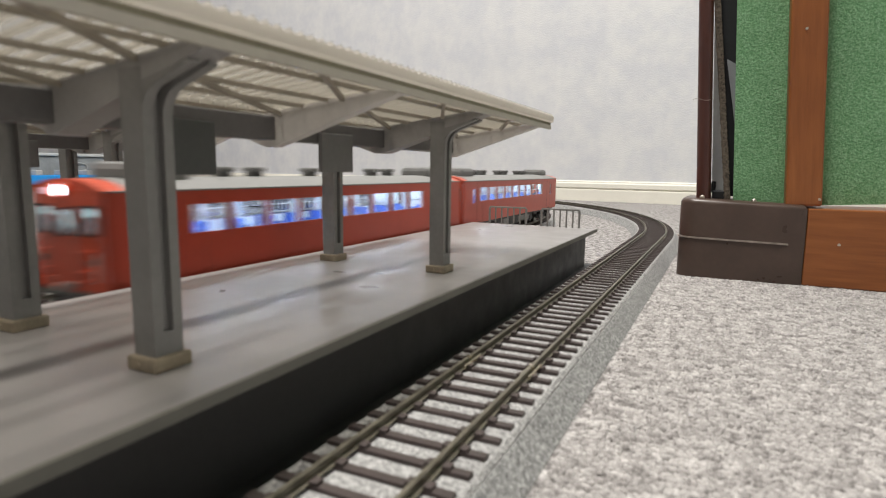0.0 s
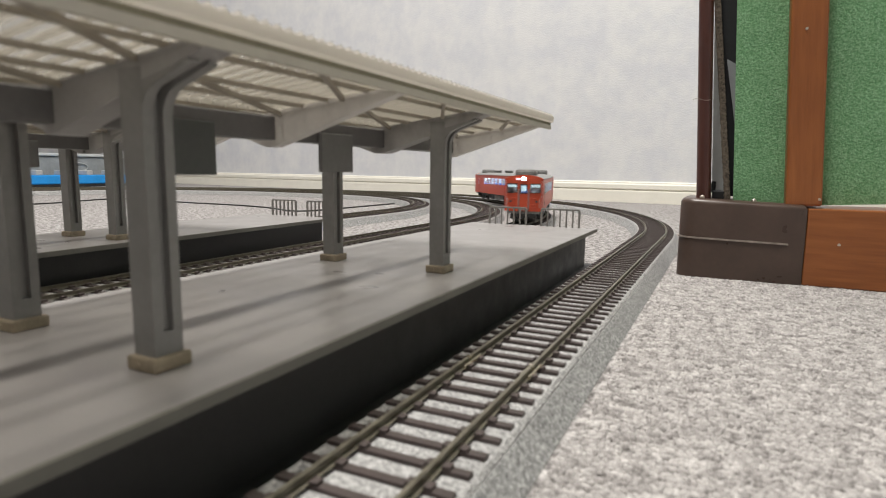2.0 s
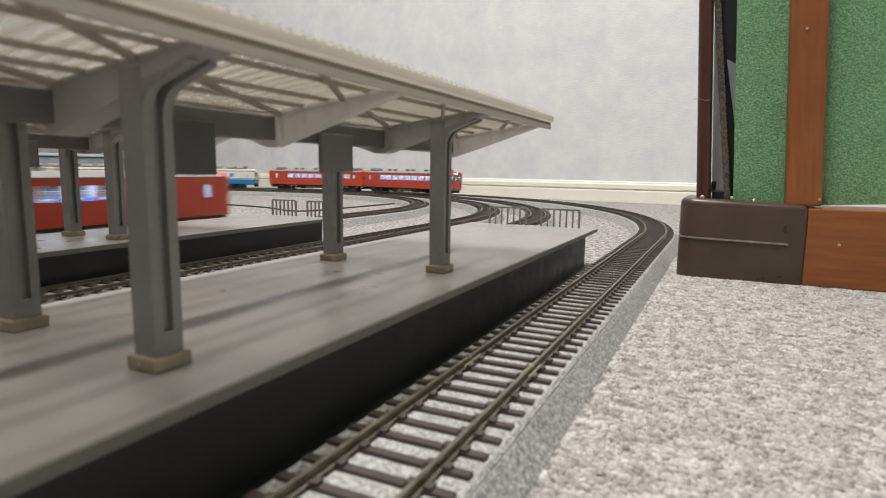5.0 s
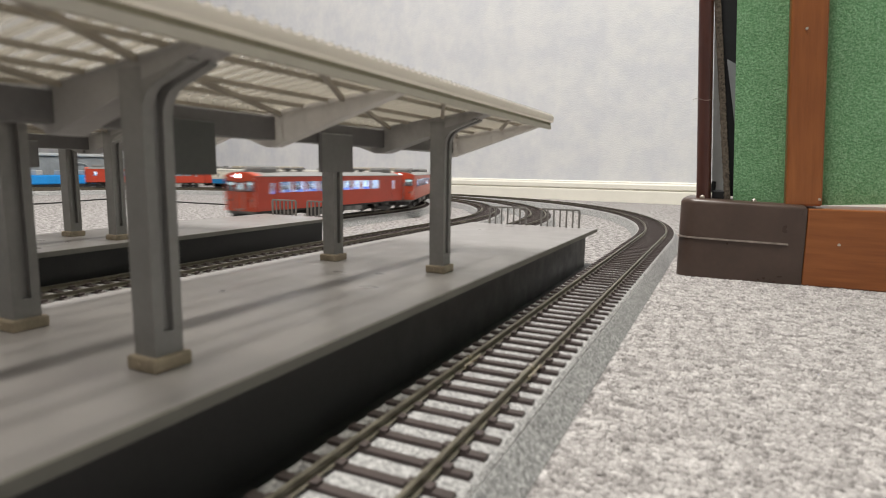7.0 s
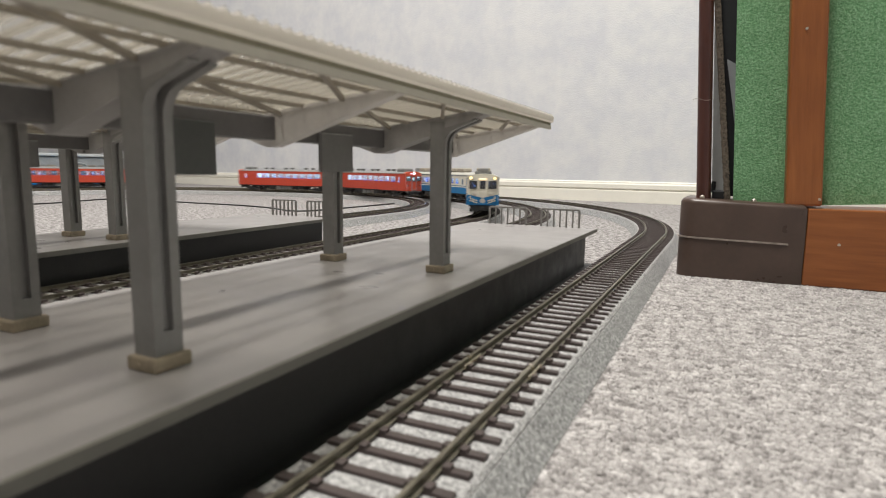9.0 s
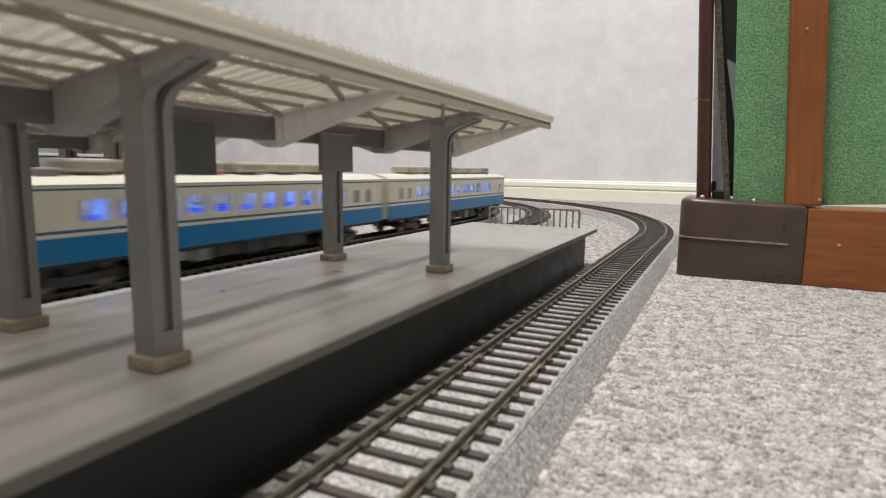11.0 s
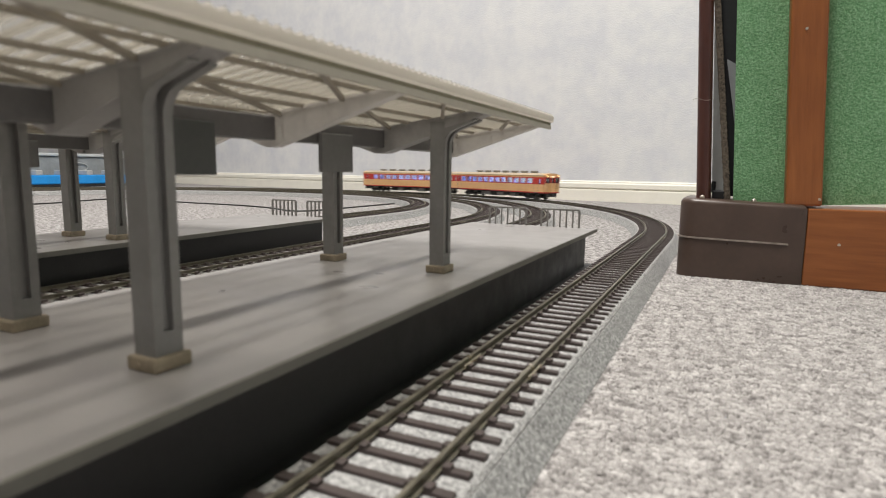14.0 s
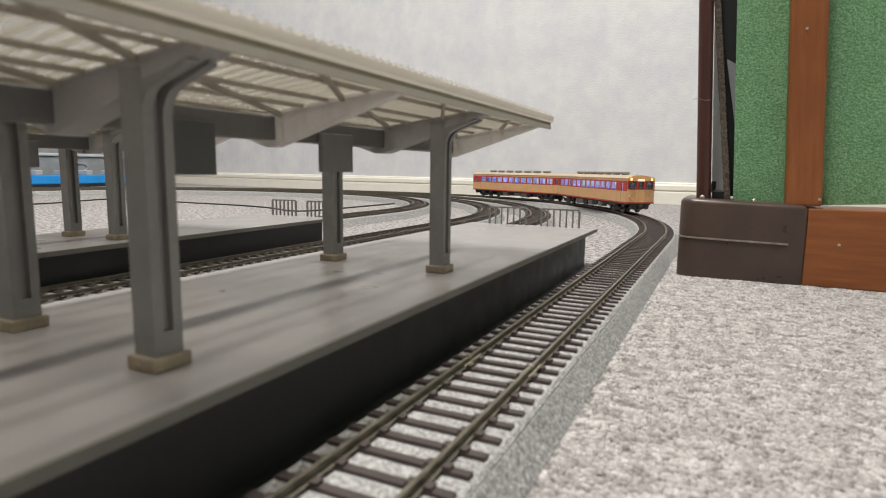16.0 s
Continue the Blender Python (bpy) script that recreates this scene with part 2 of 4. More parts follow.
# ---- mesh helpers ----
def box(bm, x0, x1, y0, y1, z0, z1, bevel=0.0):
    r = bmesh.ops.create_cube(bm, size=1.0, matrix=Matrix.Translation(((x0 + x1) / 2, (y0 + y1) / 2, (z0 + z1) / 2)) @ Matrix.Diagonal((abs(x1 - x0), abs(y1 - y0), abs(z1 - z0), 1)))
    if bevel:
        edges = list({e for v in r["verts"] for e in v.link_edges})
        bmesh.ops.bevel(bm, geom=edges, offset=bevel, segments=2, affect="EDGES", profile=0.5)
    return r["verts"]


def prism(bm, poly, axis, a, b):
    """Extrudes a polygon of (u, v) along an axis from a to b: axis 'y' takes (x, z), 'x' (y, z), 'z' (x, y)."""
    def put(u, v, w):
        return {"y": (u, w, v), "x": (w, u, v), "z": (u, v, w)}[axis]
    A = [bm.verts.new(put(u, v, a)) for u, v in poly]
    B = [bm.verts.new(put(u, v, b)) for u, v in poly]
    bm.faces.new(A), bm.faces.new(B[::-1])
    n = len(poly)
    for i in range(n):
        bm.faces.new((A[i], A[(i + 1) % n], B[(i + 1) % n], B[i]))


def rod(bm, p, q, r, n=8, r2=None):
    p, q = Vector(p), Vector(q)
    m = Matrix.Translation((p + q) / 2) @ (q - p).to_track_quat("Z", "Y").to_matrix().to_4x4()
    bmesh.ops.create_cone(bm, cap_ends=True, segments=n, radius1=r, radius2=r if r2 is None else r2, depth=(q - p).length, matrix=m)


def bar(bm, p, q, w, h):
    """A square bar between two points, w wide and h high."""
    p, q = Vector(p), Vector(q)
    m = Matrix.Translation((p + q) / 2) @ (q - p).to_track_quat("Z", "Y").to_matrix().to_4x4() @ Matrix.Diagonal((w, h, (q - p).length, 1))
    bmesh.ops.create_cube(bm, size=1.0, matrix=m)


def sheet_with_holes(bm, u0, u1, v0, v1, holes, thick, put):
    """A plate from u0..u1 by v0..v1 with rectangular holes (ua, ub, va, vb); put maps (u, v, w) into space."""
    us = sorted({u0, u1, *[h[0] for h in holes], *[h[1] for h in holes]})
    vs = sorted({v0, v1, *[h[2] for h in holes], *[h[3] for h in holes]})
    def solid(i, j):
        if not (0 <= i < len(us) - 1 and 0 <= j < len(vs) - 1):
            return False
        u, v = (us[i] + us[i + 1]) / 2, (vs[j] + vs[j + 1]) / 2
        return not any(h[0] < u < h[1] and h[2] < v < h[3] for h in holes)
    vert = {}
    def V(i, j, w):
        if (i, j, w) not in vert:
            vert[i, j, w] = bm.verts.new(put(us[i], vs[j], thick * w))
        return vert[i, j, w]
    for i in range(len(us) - 1):
        for j in range(len(vs) - 1):
            if not solid(i, j):
                continue
            q = [(i, j), (i + 1, j), (i + 1, j + 1), (i, j + 1)]
            bm.faces.new([V(*c, 0) for c in q]), bm.faces.new([V(*c, 1) for c in q[::-1]])
            for (a, b), (di, dj) in zip(zip(q, q[1:] + q[:1]), ((0, -1), (1, 0), (0, 1), (-1, 0))):
                if not solid(i + di, j + dj):
                    bm.faces.new((V(*a, 0), V(*a, 1), V(*b, 1), V(*b, 0)))


def meshed(name, bm, material, smooth=False):
    bmesh.ops.recalc_face_normals(bm, faces=bm.faces)
    me = bpy.data.meshes.new(name)
    bm.to_mesh(me)
    bm.free()
    me.materials.append(material)
    if smooth:
        for p in me.polygons:
            p.use_smooth = True
        me.set_sharp_from_angle(angle=radians(40))
    return me


def part(name, bm, material, parent=None, label="", smooth=False):
    ob = new(name, meshed(name, bm, material, smooth))
    if parent:
        ob.parent = parent
    return tagged(ob, label)


def again(ob, m, parent):
    """One more object on the same mesh."""
    o = new(ob.name.split(".")[0], ob.data)
    o.parent, o.matrix_basis = parent, m
    return o


def thing(name, label, category, group="", kind=""):
    return tagged(new(name), label, category, group, kind)


def one(name, make, material, parent=None, label="", smooth=False):
    bm = bmesh.new()
    make(bm)
    return part(name, bm, material, parent, label, smooth)


# ---- the room ----
WY = 1.338
X0, X1, Y0, Z1 = -3.3, 1.7, -3.1, 2.36
NORTH = Matrix.Translation((-.8, WY, 0)) @ Matrix.Rotation(radians(-9.8), 4, "Z")
WY2 = WY + .62
tagged(one("floor", lambda b: box(b, X0 - .1, X1 + .1, Y0 - .1, WY2, -0.02, 0.0), M_CARPET), "grey mottled loop-pile carpet under the model railway", "carpet", kind="structure")
wall = tagged(one("wall_north", lambda b: box(b, -2.7, 2.7, 0, .1, 0.0, Z1), M_WALL), "pale grey embossed wallpaper wall", "wall", kind="structure")
wall.matrix_basis = NORTH
tagged(one("wall_west", lambda b: box(b, X0 - .1, X0, Y0, WY2, 0.0, Z1), M_WALL), "pale grey embossed wallpaper wall", "wall", kind="structure")
tagged(one("wall_east", lambda b: box(b, X1, X1 + .1, Y0, WY2, 0.0, Z1), M_WALL), "pale grey embossed wallpaper wall", "wall", kind="structure")
tagged(one("wall_south", lambda b: box(b, X0 - .1, X1 + .1, Y0 - .1, Y0, 0.0, Z1), M_WALL), "pale grey embossed wallpaper wall", "wall", kind="structure")
tagged(one("ceiling", lambda b: box(b, X0 - .1, X1 + .1, Y0 - .1, WY2, Z1, Z1 + .1), M_CEIL), "white papered ceiling", "ceiling", kind="structure")


def baseboard_profile(b):
    prism(b, [(0, 0), (-.0065, 0), (-.0065, .0225), (-.0060, .0240), (-.0025, .0246), (-.0025, .0262), (-.0056, .0268),
              (-.0060, .0280), (-.0060, .0355), (-.0050, .0372), (-.0035, .0380), (-.0035, .0400), (-.0015, .0420), (0, .0420)], "x", -2.5, 2.5)


board = tagged(one("baseboard", baseboard_profile, M_BASEBOARD), "cream moulded baseboard along the wall", "baseboard", kind="structure")
board.matrix_basis = NORTH

def tuft_material():
    m = mat("carpet_tuft_yarn", rough=0.95, spec=0.1)
    g = nd(m, "ShaderNodeNewGeometry")
    n1, n2 = noisy(m, 200, 4, 0.7, stretch=(.75, 1.25, 1)), noisy(m, 1900, 2, 0.7)
    add = nd(m, "ShaderNodeMath")
    add.operation = "MULTIPLY_ADD"
    ln(m, g.outputs["Random Per Island"], add.inputs[0])
    add.inputs[1].default_value = 0.20
    ln(m, n1, add.inputs[2])
    base = ramp(m, add.outputs[0], [(0.40, (0.23, 0.217, 0.208)), (0.53, (0.36, 0.342, 0.331)), (0.64, (0.47, 0.449, 0.436)), (0.78, (0.62, 0.596, 0.578))])
    fine = ramp(m, n2, [(0.30, (0.74, 0.73, 0.72)), (0.62, (1.0, 1.0, 1.0))])
    ln(m, mix(m, 1.0, base, fine, "MULTIPLY"), bsdf(m).inputs["Base Color"])
    bump(m, n2, 0.45, 0.0004)
    return m


def carpet_tufts():
    """The looped pile of the open carpet beside the track, as low uneven mounds."""
    rng = np.random.default_rng(7)
    step = .00125
    gx, gy = np.meshgrid(np.arange(-.029, .30, step), np.arange(.055, .62, step * .87))
    gx = gx + (np.arange(gx.shape[0])[:, None] % 2) * step / 2
    x, y = (gx + rng.uniform(-.0005, .0005, gx.shape)).ravel(), (gy + rng.uniform(-.0005, .0005, gy.shape)).ravel()
    keep = (x < .23 * y + .03) & ~((y > .3680) & (x > -.0245)) & (x > -.0284)
    keep &= ~((y > .45) & ((x + .6927) ** 2 + (y - .4890) ** 2 < .6640 ** 2))
    x, y = x[keep], y[keep]
    n = len(x)
    r, h = rng.uniform(.0006, .0012, n), rng.uniform(.0002, .0011, n)
    ox, oy = rng.uniform(-.0005, .0005, n), rng.uniform(-.0005, .0005, n)
    a0 = rng.uniform(0, math.pi, n)
    V = []
    for ring, (k, zz) in enumerate(((1.0, 0.0), (.72, .68))):
        for i in range(6):
            a = a0 + i * math.pi / 3
            V.append(np.stack([x + ox * zz + r * k * np.cos(a), y + oy * zz + r * k * np.sin(a), h * zz - (.0004 if ring == 0 else 0)], 1))
    V.append(np.stack([x + ox, y + oy, h], 1))
    V = np.stack(V, 1).reshape(-1, 3)
    F = [(i, (i + 1) % 6, 6 + (i + 1) % 6, 6 + i) for i in range(6)] + [(6 + i, 6 + (i + 1) % 6, 12) for i in range(6)]
    faces = [tuple(13 * t + j for j in f) for t in range(n) for f in F]
    me = bpy.data.meshes.new("carpet_pile")
    me.from_pydata(V.tolist(), [], faces)
    me.materials.append(tuft_material())
    for p in me.polygons:
        p.use_smooth = True
    tagged(new("carpet_pile", me), "grey and white mottled carpet loops", "carpet pile", kind="stuff")


carpet_tufts()

# ---- tracks: straight, quarter bend, back straight, quarter bend, straight ----
TRACK = {1: (-.0507, .4890, .642, -.80), 2: (-.1766, .5187, .562, -.82), 3: (-.2412, .5265, .510, -.84), 4: (-.3740, .606, .392, -.87)}
RAIL_TOP = 0.011


def along(k, s):
    """Place and heading on track k, s metres from the line y = 0."""
    c, y0, r, xl = TRACK[k]
    if s <= y0:
        return c, s, math.pi / 2
    s -= y0
    q = r * math.pi / 2
    if s < q:
        return c - r + r * math.cos(s / r), y0 + r * math.sin(s / r), math.pi / 2 + s / r
    s -= q
    back = c - r - xl
    if s < back:
        return c - r - s, y0 + r, math.pi
    s -= back
    if s < q:
        return xl - r * math.sin(s / r), y0 + r * math.cos(s / r), math.pi + s / r
    return xl - r, y0 - (s - q), 1.5 * math.pi


def stations(k, a, b):
    c, y0, r, xl = TRACK[k]
    q, back = r * math.pi / 2, c - r - xl
    cuts = [a, y0] + [y0 + q * i / 40 for i in range(1, 41)] + [y0 + q + back] + [y0 + q + back + q * i / 40 for i in range(1, 41)] + [b]
    return [s for s in cuts if a <= s <= b]


def sweep(bm, k, prof, a, b):
    """Sweeps a closed profile of (offset to the outer side, height) along track k."""
    rings = []
    for s in stations(k, a, b):
        x, y, h = along(k, s)
        rings.append([bm.verts.new((x + math.sin(h) * u, y - math.cos(h) * u, z)) for u, z in prof])
    n = len(prof)
    for A, B in zip(rings, rings[1:]):
        for i in range(n):
            bm.faces.new((A[i], A[(i + 1) % n], B[(i + 1) % n], B[i]))
    bm.faces.new(rings[0]), bm.faces.new(rings[-1][::-1])


S_END = {1: 4.6, 2: 4.6, 3: 4.0, 4: 3.9}
START = {1: -1.45, 2: -1.45, 3: -1.45, 4: -1.45}
RAILP = [(-.00105, .0091), (.00105, .0091), (.00105, .0093), (.00026, .0095), (.00026, .0102), (.00044, .0104), (.00044, .0110), (-.00044, .0110), (-.00044, .0104), (-.00026, .0102), (-.00026, .0095), (-.00105, .0093)]
JOINTS = {1: (.1406, .4858, .73), 2: (.10, .5187, .76), 3: (.118, .5265, .72), 4: (.30, .603, .82)}


def sleeper_mesh():
    bm = bmesh.new()
    box(bm, -.0150, .0150, -.00120, .00120, .0070, .0091)
    for v in bm.verts:
        if v.co.z > .008:
            v.co.x *= .985
            v.co.y *= .85
    for side in (-1, 1):
        for e in (-1, 1):
            box(bm, side * .0087 + e * .0017 - .0008, side * .0087 + e * .0017 + .0008, -.0010, .0010, .0091, .0098)
    return meshed("sleeper", bm, M_SLEEPER)


SLEEPER = sleeper_mesh()


def railway_track(k, singles):
    t = thing("railway_track", "sectional model track with dark sleepers on granite-grey roadbed", "model track", "concentric tracks")
    a, b = START[k], S_END[k]
    one("roadbed", lambda m: sweep(m, k, [(-.0208, .0002), (.0208, .0002), (.0164, .0066), (.0157, .0072), (-.0157, .0072), (-.0164, .0066)], a, b), M_GRANITE, t, "granite-grey sloped plastic roadbed")
    one("ballast_bed", lambda m: sweep(m, k, [(-.0163, .0060), (.0163, .0060), (.0160, .0074), (.0152, .0083), (-.0152, .0083), (-.0160, .0074)], a, b), M_BALLAST, t, "pale stony ballast top")
    for side in (-1, 1):
        one("rail", lambda m: sweep(m, k, [(u + side * .0087, z) for u, z in RAILP], a, b), M_RAIL, t, "olive nickel-silver rail")
    for s in JOINTS[k]:
        x, y, h = along(k, s)
        for side in (-1, 1):
            def joiner(m):
                for e in (-1, 1):
                    box(m, e * .0011 - .0004, e * .0011 + .0004, -.0052, .0052, .0092, .0102, .0002)
                box(m, -.0006, .0006, -.0006, .0006, .0104, .01112)
            o = one("rail_joiner", joiner, M_JOINER, t, "bright metal rail joiner")
            o.matrix_basis = Matrix.Translation((x + math.sin(h) * side * .0087, y - math.cos(h) * side * .0087, 0)) @ Matrix.Rotation(h - math.pi / 2, 4, "Z")
    n = int((b - a) / .0072)
    verts, faces = [], []
    src_v, src_f = [v.co.copy() for v in SLEEPER.vertices], [list(p.vertices) for p in SLEEPER.polygons]
    rnd = random.Random(k)
    for i in range(n):
        s = a + (i + .5) * .0072
        x, y, h = along(k, s)
        m = Matrix.Translation((x, y, rnd.uniform(-.0001, .0001))) @ Matrix.Rotation(h - math.pi / 2 + rnd.uniform(-.008, .008), 4, "Z")
        if singles[0] <= s <= singles[1]:
            o = new("sleeper", SLEEPER)
            o.parent, o.matrix_basis = t, m
        else:
            off = len(verts)
            verts += [m @ v for v in src_v]
            faces += [[j + off for j in f] for f in src_f]
    me = bpy.data.meshes.new("sleeper_bed")
    me.from_pydata(verts, [], faces)
    me.materials.append(M_SLEEPER)
    o = new("sleeper_bed", me)
    o.parent = t
    tagged(o, "rows of dark plastic sleepers", kind="stuff")


# ---- platforms ----
DECK_Z = 0.0252
DY0 = -0.07


def platform(m, wide, end):
    """The deck lies between two tracks; wide across, ending at end."""
    t = thing("station_platform", "long grey model station platform with black side walls", "platform", "station platforms")
    w, DY1 = wide / 2, end
    one("deck", lambda b: box(b, -w, w, DY0, .2600, DECK_Z - .0020, DECK_Z), M_DECK, t, "grey satin plastic deck")
    one("end_deck", lambda b: box(b, -w, w, .2603, DY1, DECK_Z - .0020, DECK_Z - .0001), M_DECK, t, "grey satin plastic deck at the platform end")
    for s in (-1, 1):
        one("edge_strip", lambda b: box(b, s * w, s * (w + .0008), DY0, DY1, DECK_Z - .0022, DECK_Z - .0001), M_DECK_EDGE, t, "olive-grey deck edge")
        one("side_wall", lambda b: box(b, s * (w - .0062), s * (w - .0042), DY0, DY1 - .0105, 0.0012, DECK_Z - .0020), M_SIDE, t, "black side wall")
        one("foot_flange", lambda b: box(b, s * (w - .0062), s * (w + .0006), DY0, DY1 + .0005, 0.0002, .0026), M_SIDE, t)
    one("end_wall", lambda b: box(b, -w + .0062, w - .0062, DY1 - .0140, DY1 - .012, 0.0012, DECK_Z - .0020), M_SIDE, t)
    one("cross_wall", lambda b: box(b, -w + .0062, w - .0062, DY0, DY0 + .002, 0.0012, DECK_Z - .0020), M_SIDE, t)
    t.matrix_basis = m
    return t


def fence(x0, x1, m):
    t = thing("platform_fence", "small grey railing of thin bars across the platform end", "railing", "platform end railings")
    z0, z1, n = DECK_Z - .0002, DECK_Z + .0118, 7
    one("top_rail", lambda b: box(b, x0, x1, -.0005, .0005, z1 - .0011, z1, .0002), M_FENCE, t)
    for i in range(n):
        x = x0 + (x1 - x0) * i / (n - 1)
        r = .00062 if i in (0, n - 1) else .0004
        one("bar", lambda b: box(b, x - r, x + r, -.0005, .0005, z0, z1 - .0011), M_FENCE, t)
    t.matrix_basis = m
    return t


# ---- canopy: butterfly roof on two rows of posts ----
FRAMES = (0.0140, 0.0711, 0.1275, 0.1842, 0.2405)
POST_Y = (0.0711, 0.1842)
EDGE = 0.0420      # roof edge, from the middle
C0, C1 = -0.045, 0.2545


def roof_z(x):
    """Underside of the roofing at x from the middle."""
    return .0754 + (.0818 - .0754) * abs(x) / EDGE


def canopy(m, skew, PX):
    t = thing("platform_canopy", "grey butterfly station canopy with milky corrugated roofing on paired posts", "canopy", "platform canopies")
    for row in FRAMES:
        for s in (-1, 1):
            y = row + skew[(s + 1) // 2]
            half = .00284 if row in POST_Y else .0017

            def arm(b):
                pts = [(0, .0664), (.0030, .0664), (.0403, .0785), (.0413, .0788), (.0413, .0802), (0, .0749)]
                prism(b, [(s * u, v) for u, v in pts], "y", y - half, y + half)
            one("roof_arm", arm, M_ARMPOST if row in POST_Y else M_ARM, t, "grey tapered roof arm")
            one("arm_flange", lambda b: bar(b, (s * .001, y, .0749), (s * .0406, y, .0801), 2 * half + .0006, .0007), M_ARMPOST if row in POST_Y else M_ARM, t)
    for row in POST_Y:
        for s in (-1, 1):
            y = row + skew[(s + 1) // 2]

            def post(b):
                hx, hy, g, d = .0027, .0029, .0010, .0013
                prof = [(-hx, -hy), (hx, -hy), (hx, -g), (hx - d, -g), (hx - d, g), (hx, g), (hx, hy), (-hx, hy), (-hx, g), (-hx + d, g), (-hx + d, -g), (-hx, -g)]
                prism(b, [(s * PX + u, y + v) for u, v in prof], "z", .0312, .0768)
                box(b, s * PX - hx + .00004, s * PX + hx - .00004, y - hy + .00004, y + hy - .00004, DECK_Z + .0024, .0320)
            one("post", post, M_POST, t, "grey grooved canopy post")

            def haunch(b):
                # rounded bracket on the outer side, with the groove carried round
                r, cz = .0055, .0690
                arc = [(.0027 + r * (1 - math.cos(a)), cz + r * math.sin(a)) for a in [1.278 * i / 9 for i in range(10)]]
                pts = arc + [(.0138, .0769), (.0138, .0774), (.0026, .0746), (.0026, cz)]
                for ya, yb in ((-.0029, -.0010), (.0010, .0029)):
                    prism(b, [(s * (PX + u), v) for u, v in pts], "y", y + ya, y + yb)
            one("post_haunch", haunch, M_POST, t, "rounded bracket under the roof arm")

            def base(b):
                box(b, s * PX - .0037, s * PX + .0037, y - .0039, y + .0039, DECK_Z, DECK_Z + .0026, .0004)
                rod(b, (s * PX - .0006, y - .0042, DECK_Z + .0012), (s * PX - .0006, y - .0036, DECK_Z + .0012), .0005, 8)
            one("post_base", base, M_BASE, t, "khaki post base block")
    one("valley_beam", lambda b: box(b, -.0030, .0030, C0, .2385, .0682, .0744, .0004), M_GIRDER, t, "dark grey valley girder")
    for s in (-1, 1):
        for u in (.0125, .0205, .0325):
            z = roof_z(u)
            one("purlin", lambda b: bar(b, (s * u, C0, z - .0006), (s * u, C1, z - .0006), .0009, .0010), M_PURLIN, t)
        prev = C0
        for y in FRAMES:
            one("brace", lambda b: bar(b, (s * .0400, (prev + y) / 2 - .004, roof_z(.04) - .0012), (s * PX, y - .001, roof_z(PX) - .0012), .0011, .0011), M_PURLIN, t)
            one("brace", lambda b: bar(b, (s * PX, prev + .004, roof_z(PX) - .0012), (s * .004, y - .001, roof_z(.004) - .0012), .0011, .0011), M_PURLIN, t)
            prev = y

        def fascia(b):
            prism(b, [(s * (EDGE - .0012), .0788), (s * EDGE, .0788), (s * EDGE, .0804), (s * (EDGE - .0003), .0806), (s * (EDGE - .0012), .0806)], "y", C0, C1)
        one("fascia", fascia, M_FASCIA, t, "beige fascia along the roof edge")
        # inset strip whose dark colour stands in for shade under the roofing edge
        one("roof_shade_gap", lambda b: box(b, s * (EDGE - .0012), s * (EDGE - .0003), C0, C1, .0806, .0816), M_OLIVE, t, "dark olive strip painted as the shaded gap under the roofing edge")

        def lip(b):
            # wavy pale edge of the corrugated roofing
            n = int((C1 - C0) / .0005)
            rows = []
            for i in range(n + 1):
                y = C0 + (C1 - C0) * i / n
                w = .00030 * math.sin(2 * math.pi * (y - C0) / .0030)
                rows.append([b.verts.new((s * u, y, z)) for u, z in ((EDGE - .0012, .0816), (EDGE + .0004, .0816), (EDGE + .0010, .0821), (EDGE + .0010, .0843 + w), (EDGE + .0002, .0848 + w), (EDGE - .0012, .0846 + w))])
            for A, B in zip(rows, rows[1:]):
                for i in range(6):
                    b.faces.new((A[i], A[(i + 1) % 6], B[(i + 1) % 6], B[i]))
            b.faces.new(rows[0]), b.faces.new(rows[-1][::-1])
        one("roof_lip", lip, M_LIP, t, "pale wavy lip of the roof edge", True)

        def sheet(b):
            n = int((C1 - C0) / .00055)
            rows = []
            for i in range(n + 1):
                y = C0 + (C1 - C0) * i / n
                w = .00068 * max(-1, min(1, 1.25 * math.sin(2 * math.pi * (y - C0) / .0030)))
                rows.append([b.verts.new((s * u, y, roof_z(u) + .0022 + w + dz)) for u, dz in ((.0008, 0), (EDGE + .0006, 0), (EDGE + .0006, .0005), (.0008, .0005))])
            for A, B in zip(rows, rows[1:]):
                for i in range(4):
                    b.faces.new((A[i], A[(i + 1) % 4], B[(i + 1) % 4], B[i]))
            b.faces.new(rows[0]), b.faces.new(rows[-1][::-1])
        # added ribs of denser plastic: they imitate the corrugation's light and dark stripes
        def ribs(b):
            y = C0 + .002
            while y < C1 - .002:
                bar(b, (s * .003, y, roof_z(.003) + .0006), (s * (EDGE - .0014), y + .0004, roof_z(EDGE - .0014) + .0006), .0009, .0008)
                y += .0039
        tagged(one("shade_stripe_ribs", ribs, M_RIB, t), "added milky ribs that imitate the shading stripes of the corrugated roofing", kind="stuff")
        one("roofing_sheet", sheet, M_ROOFING, t, "milky corrugated roofing sheet", True)
    t.matrix_basis = m
    return t


def hanging_sign(y0, y1, z0, m, paint):
    t = thing("hanging_sign", "blank grey sign board hanging under the canopy", "sign", "hanging signs")
    one("board", lambda b: box(b, .0031, .0046, y0, y1, z0, .0712, .0002), paint, t)
    t.matrix_basis = m
    return t


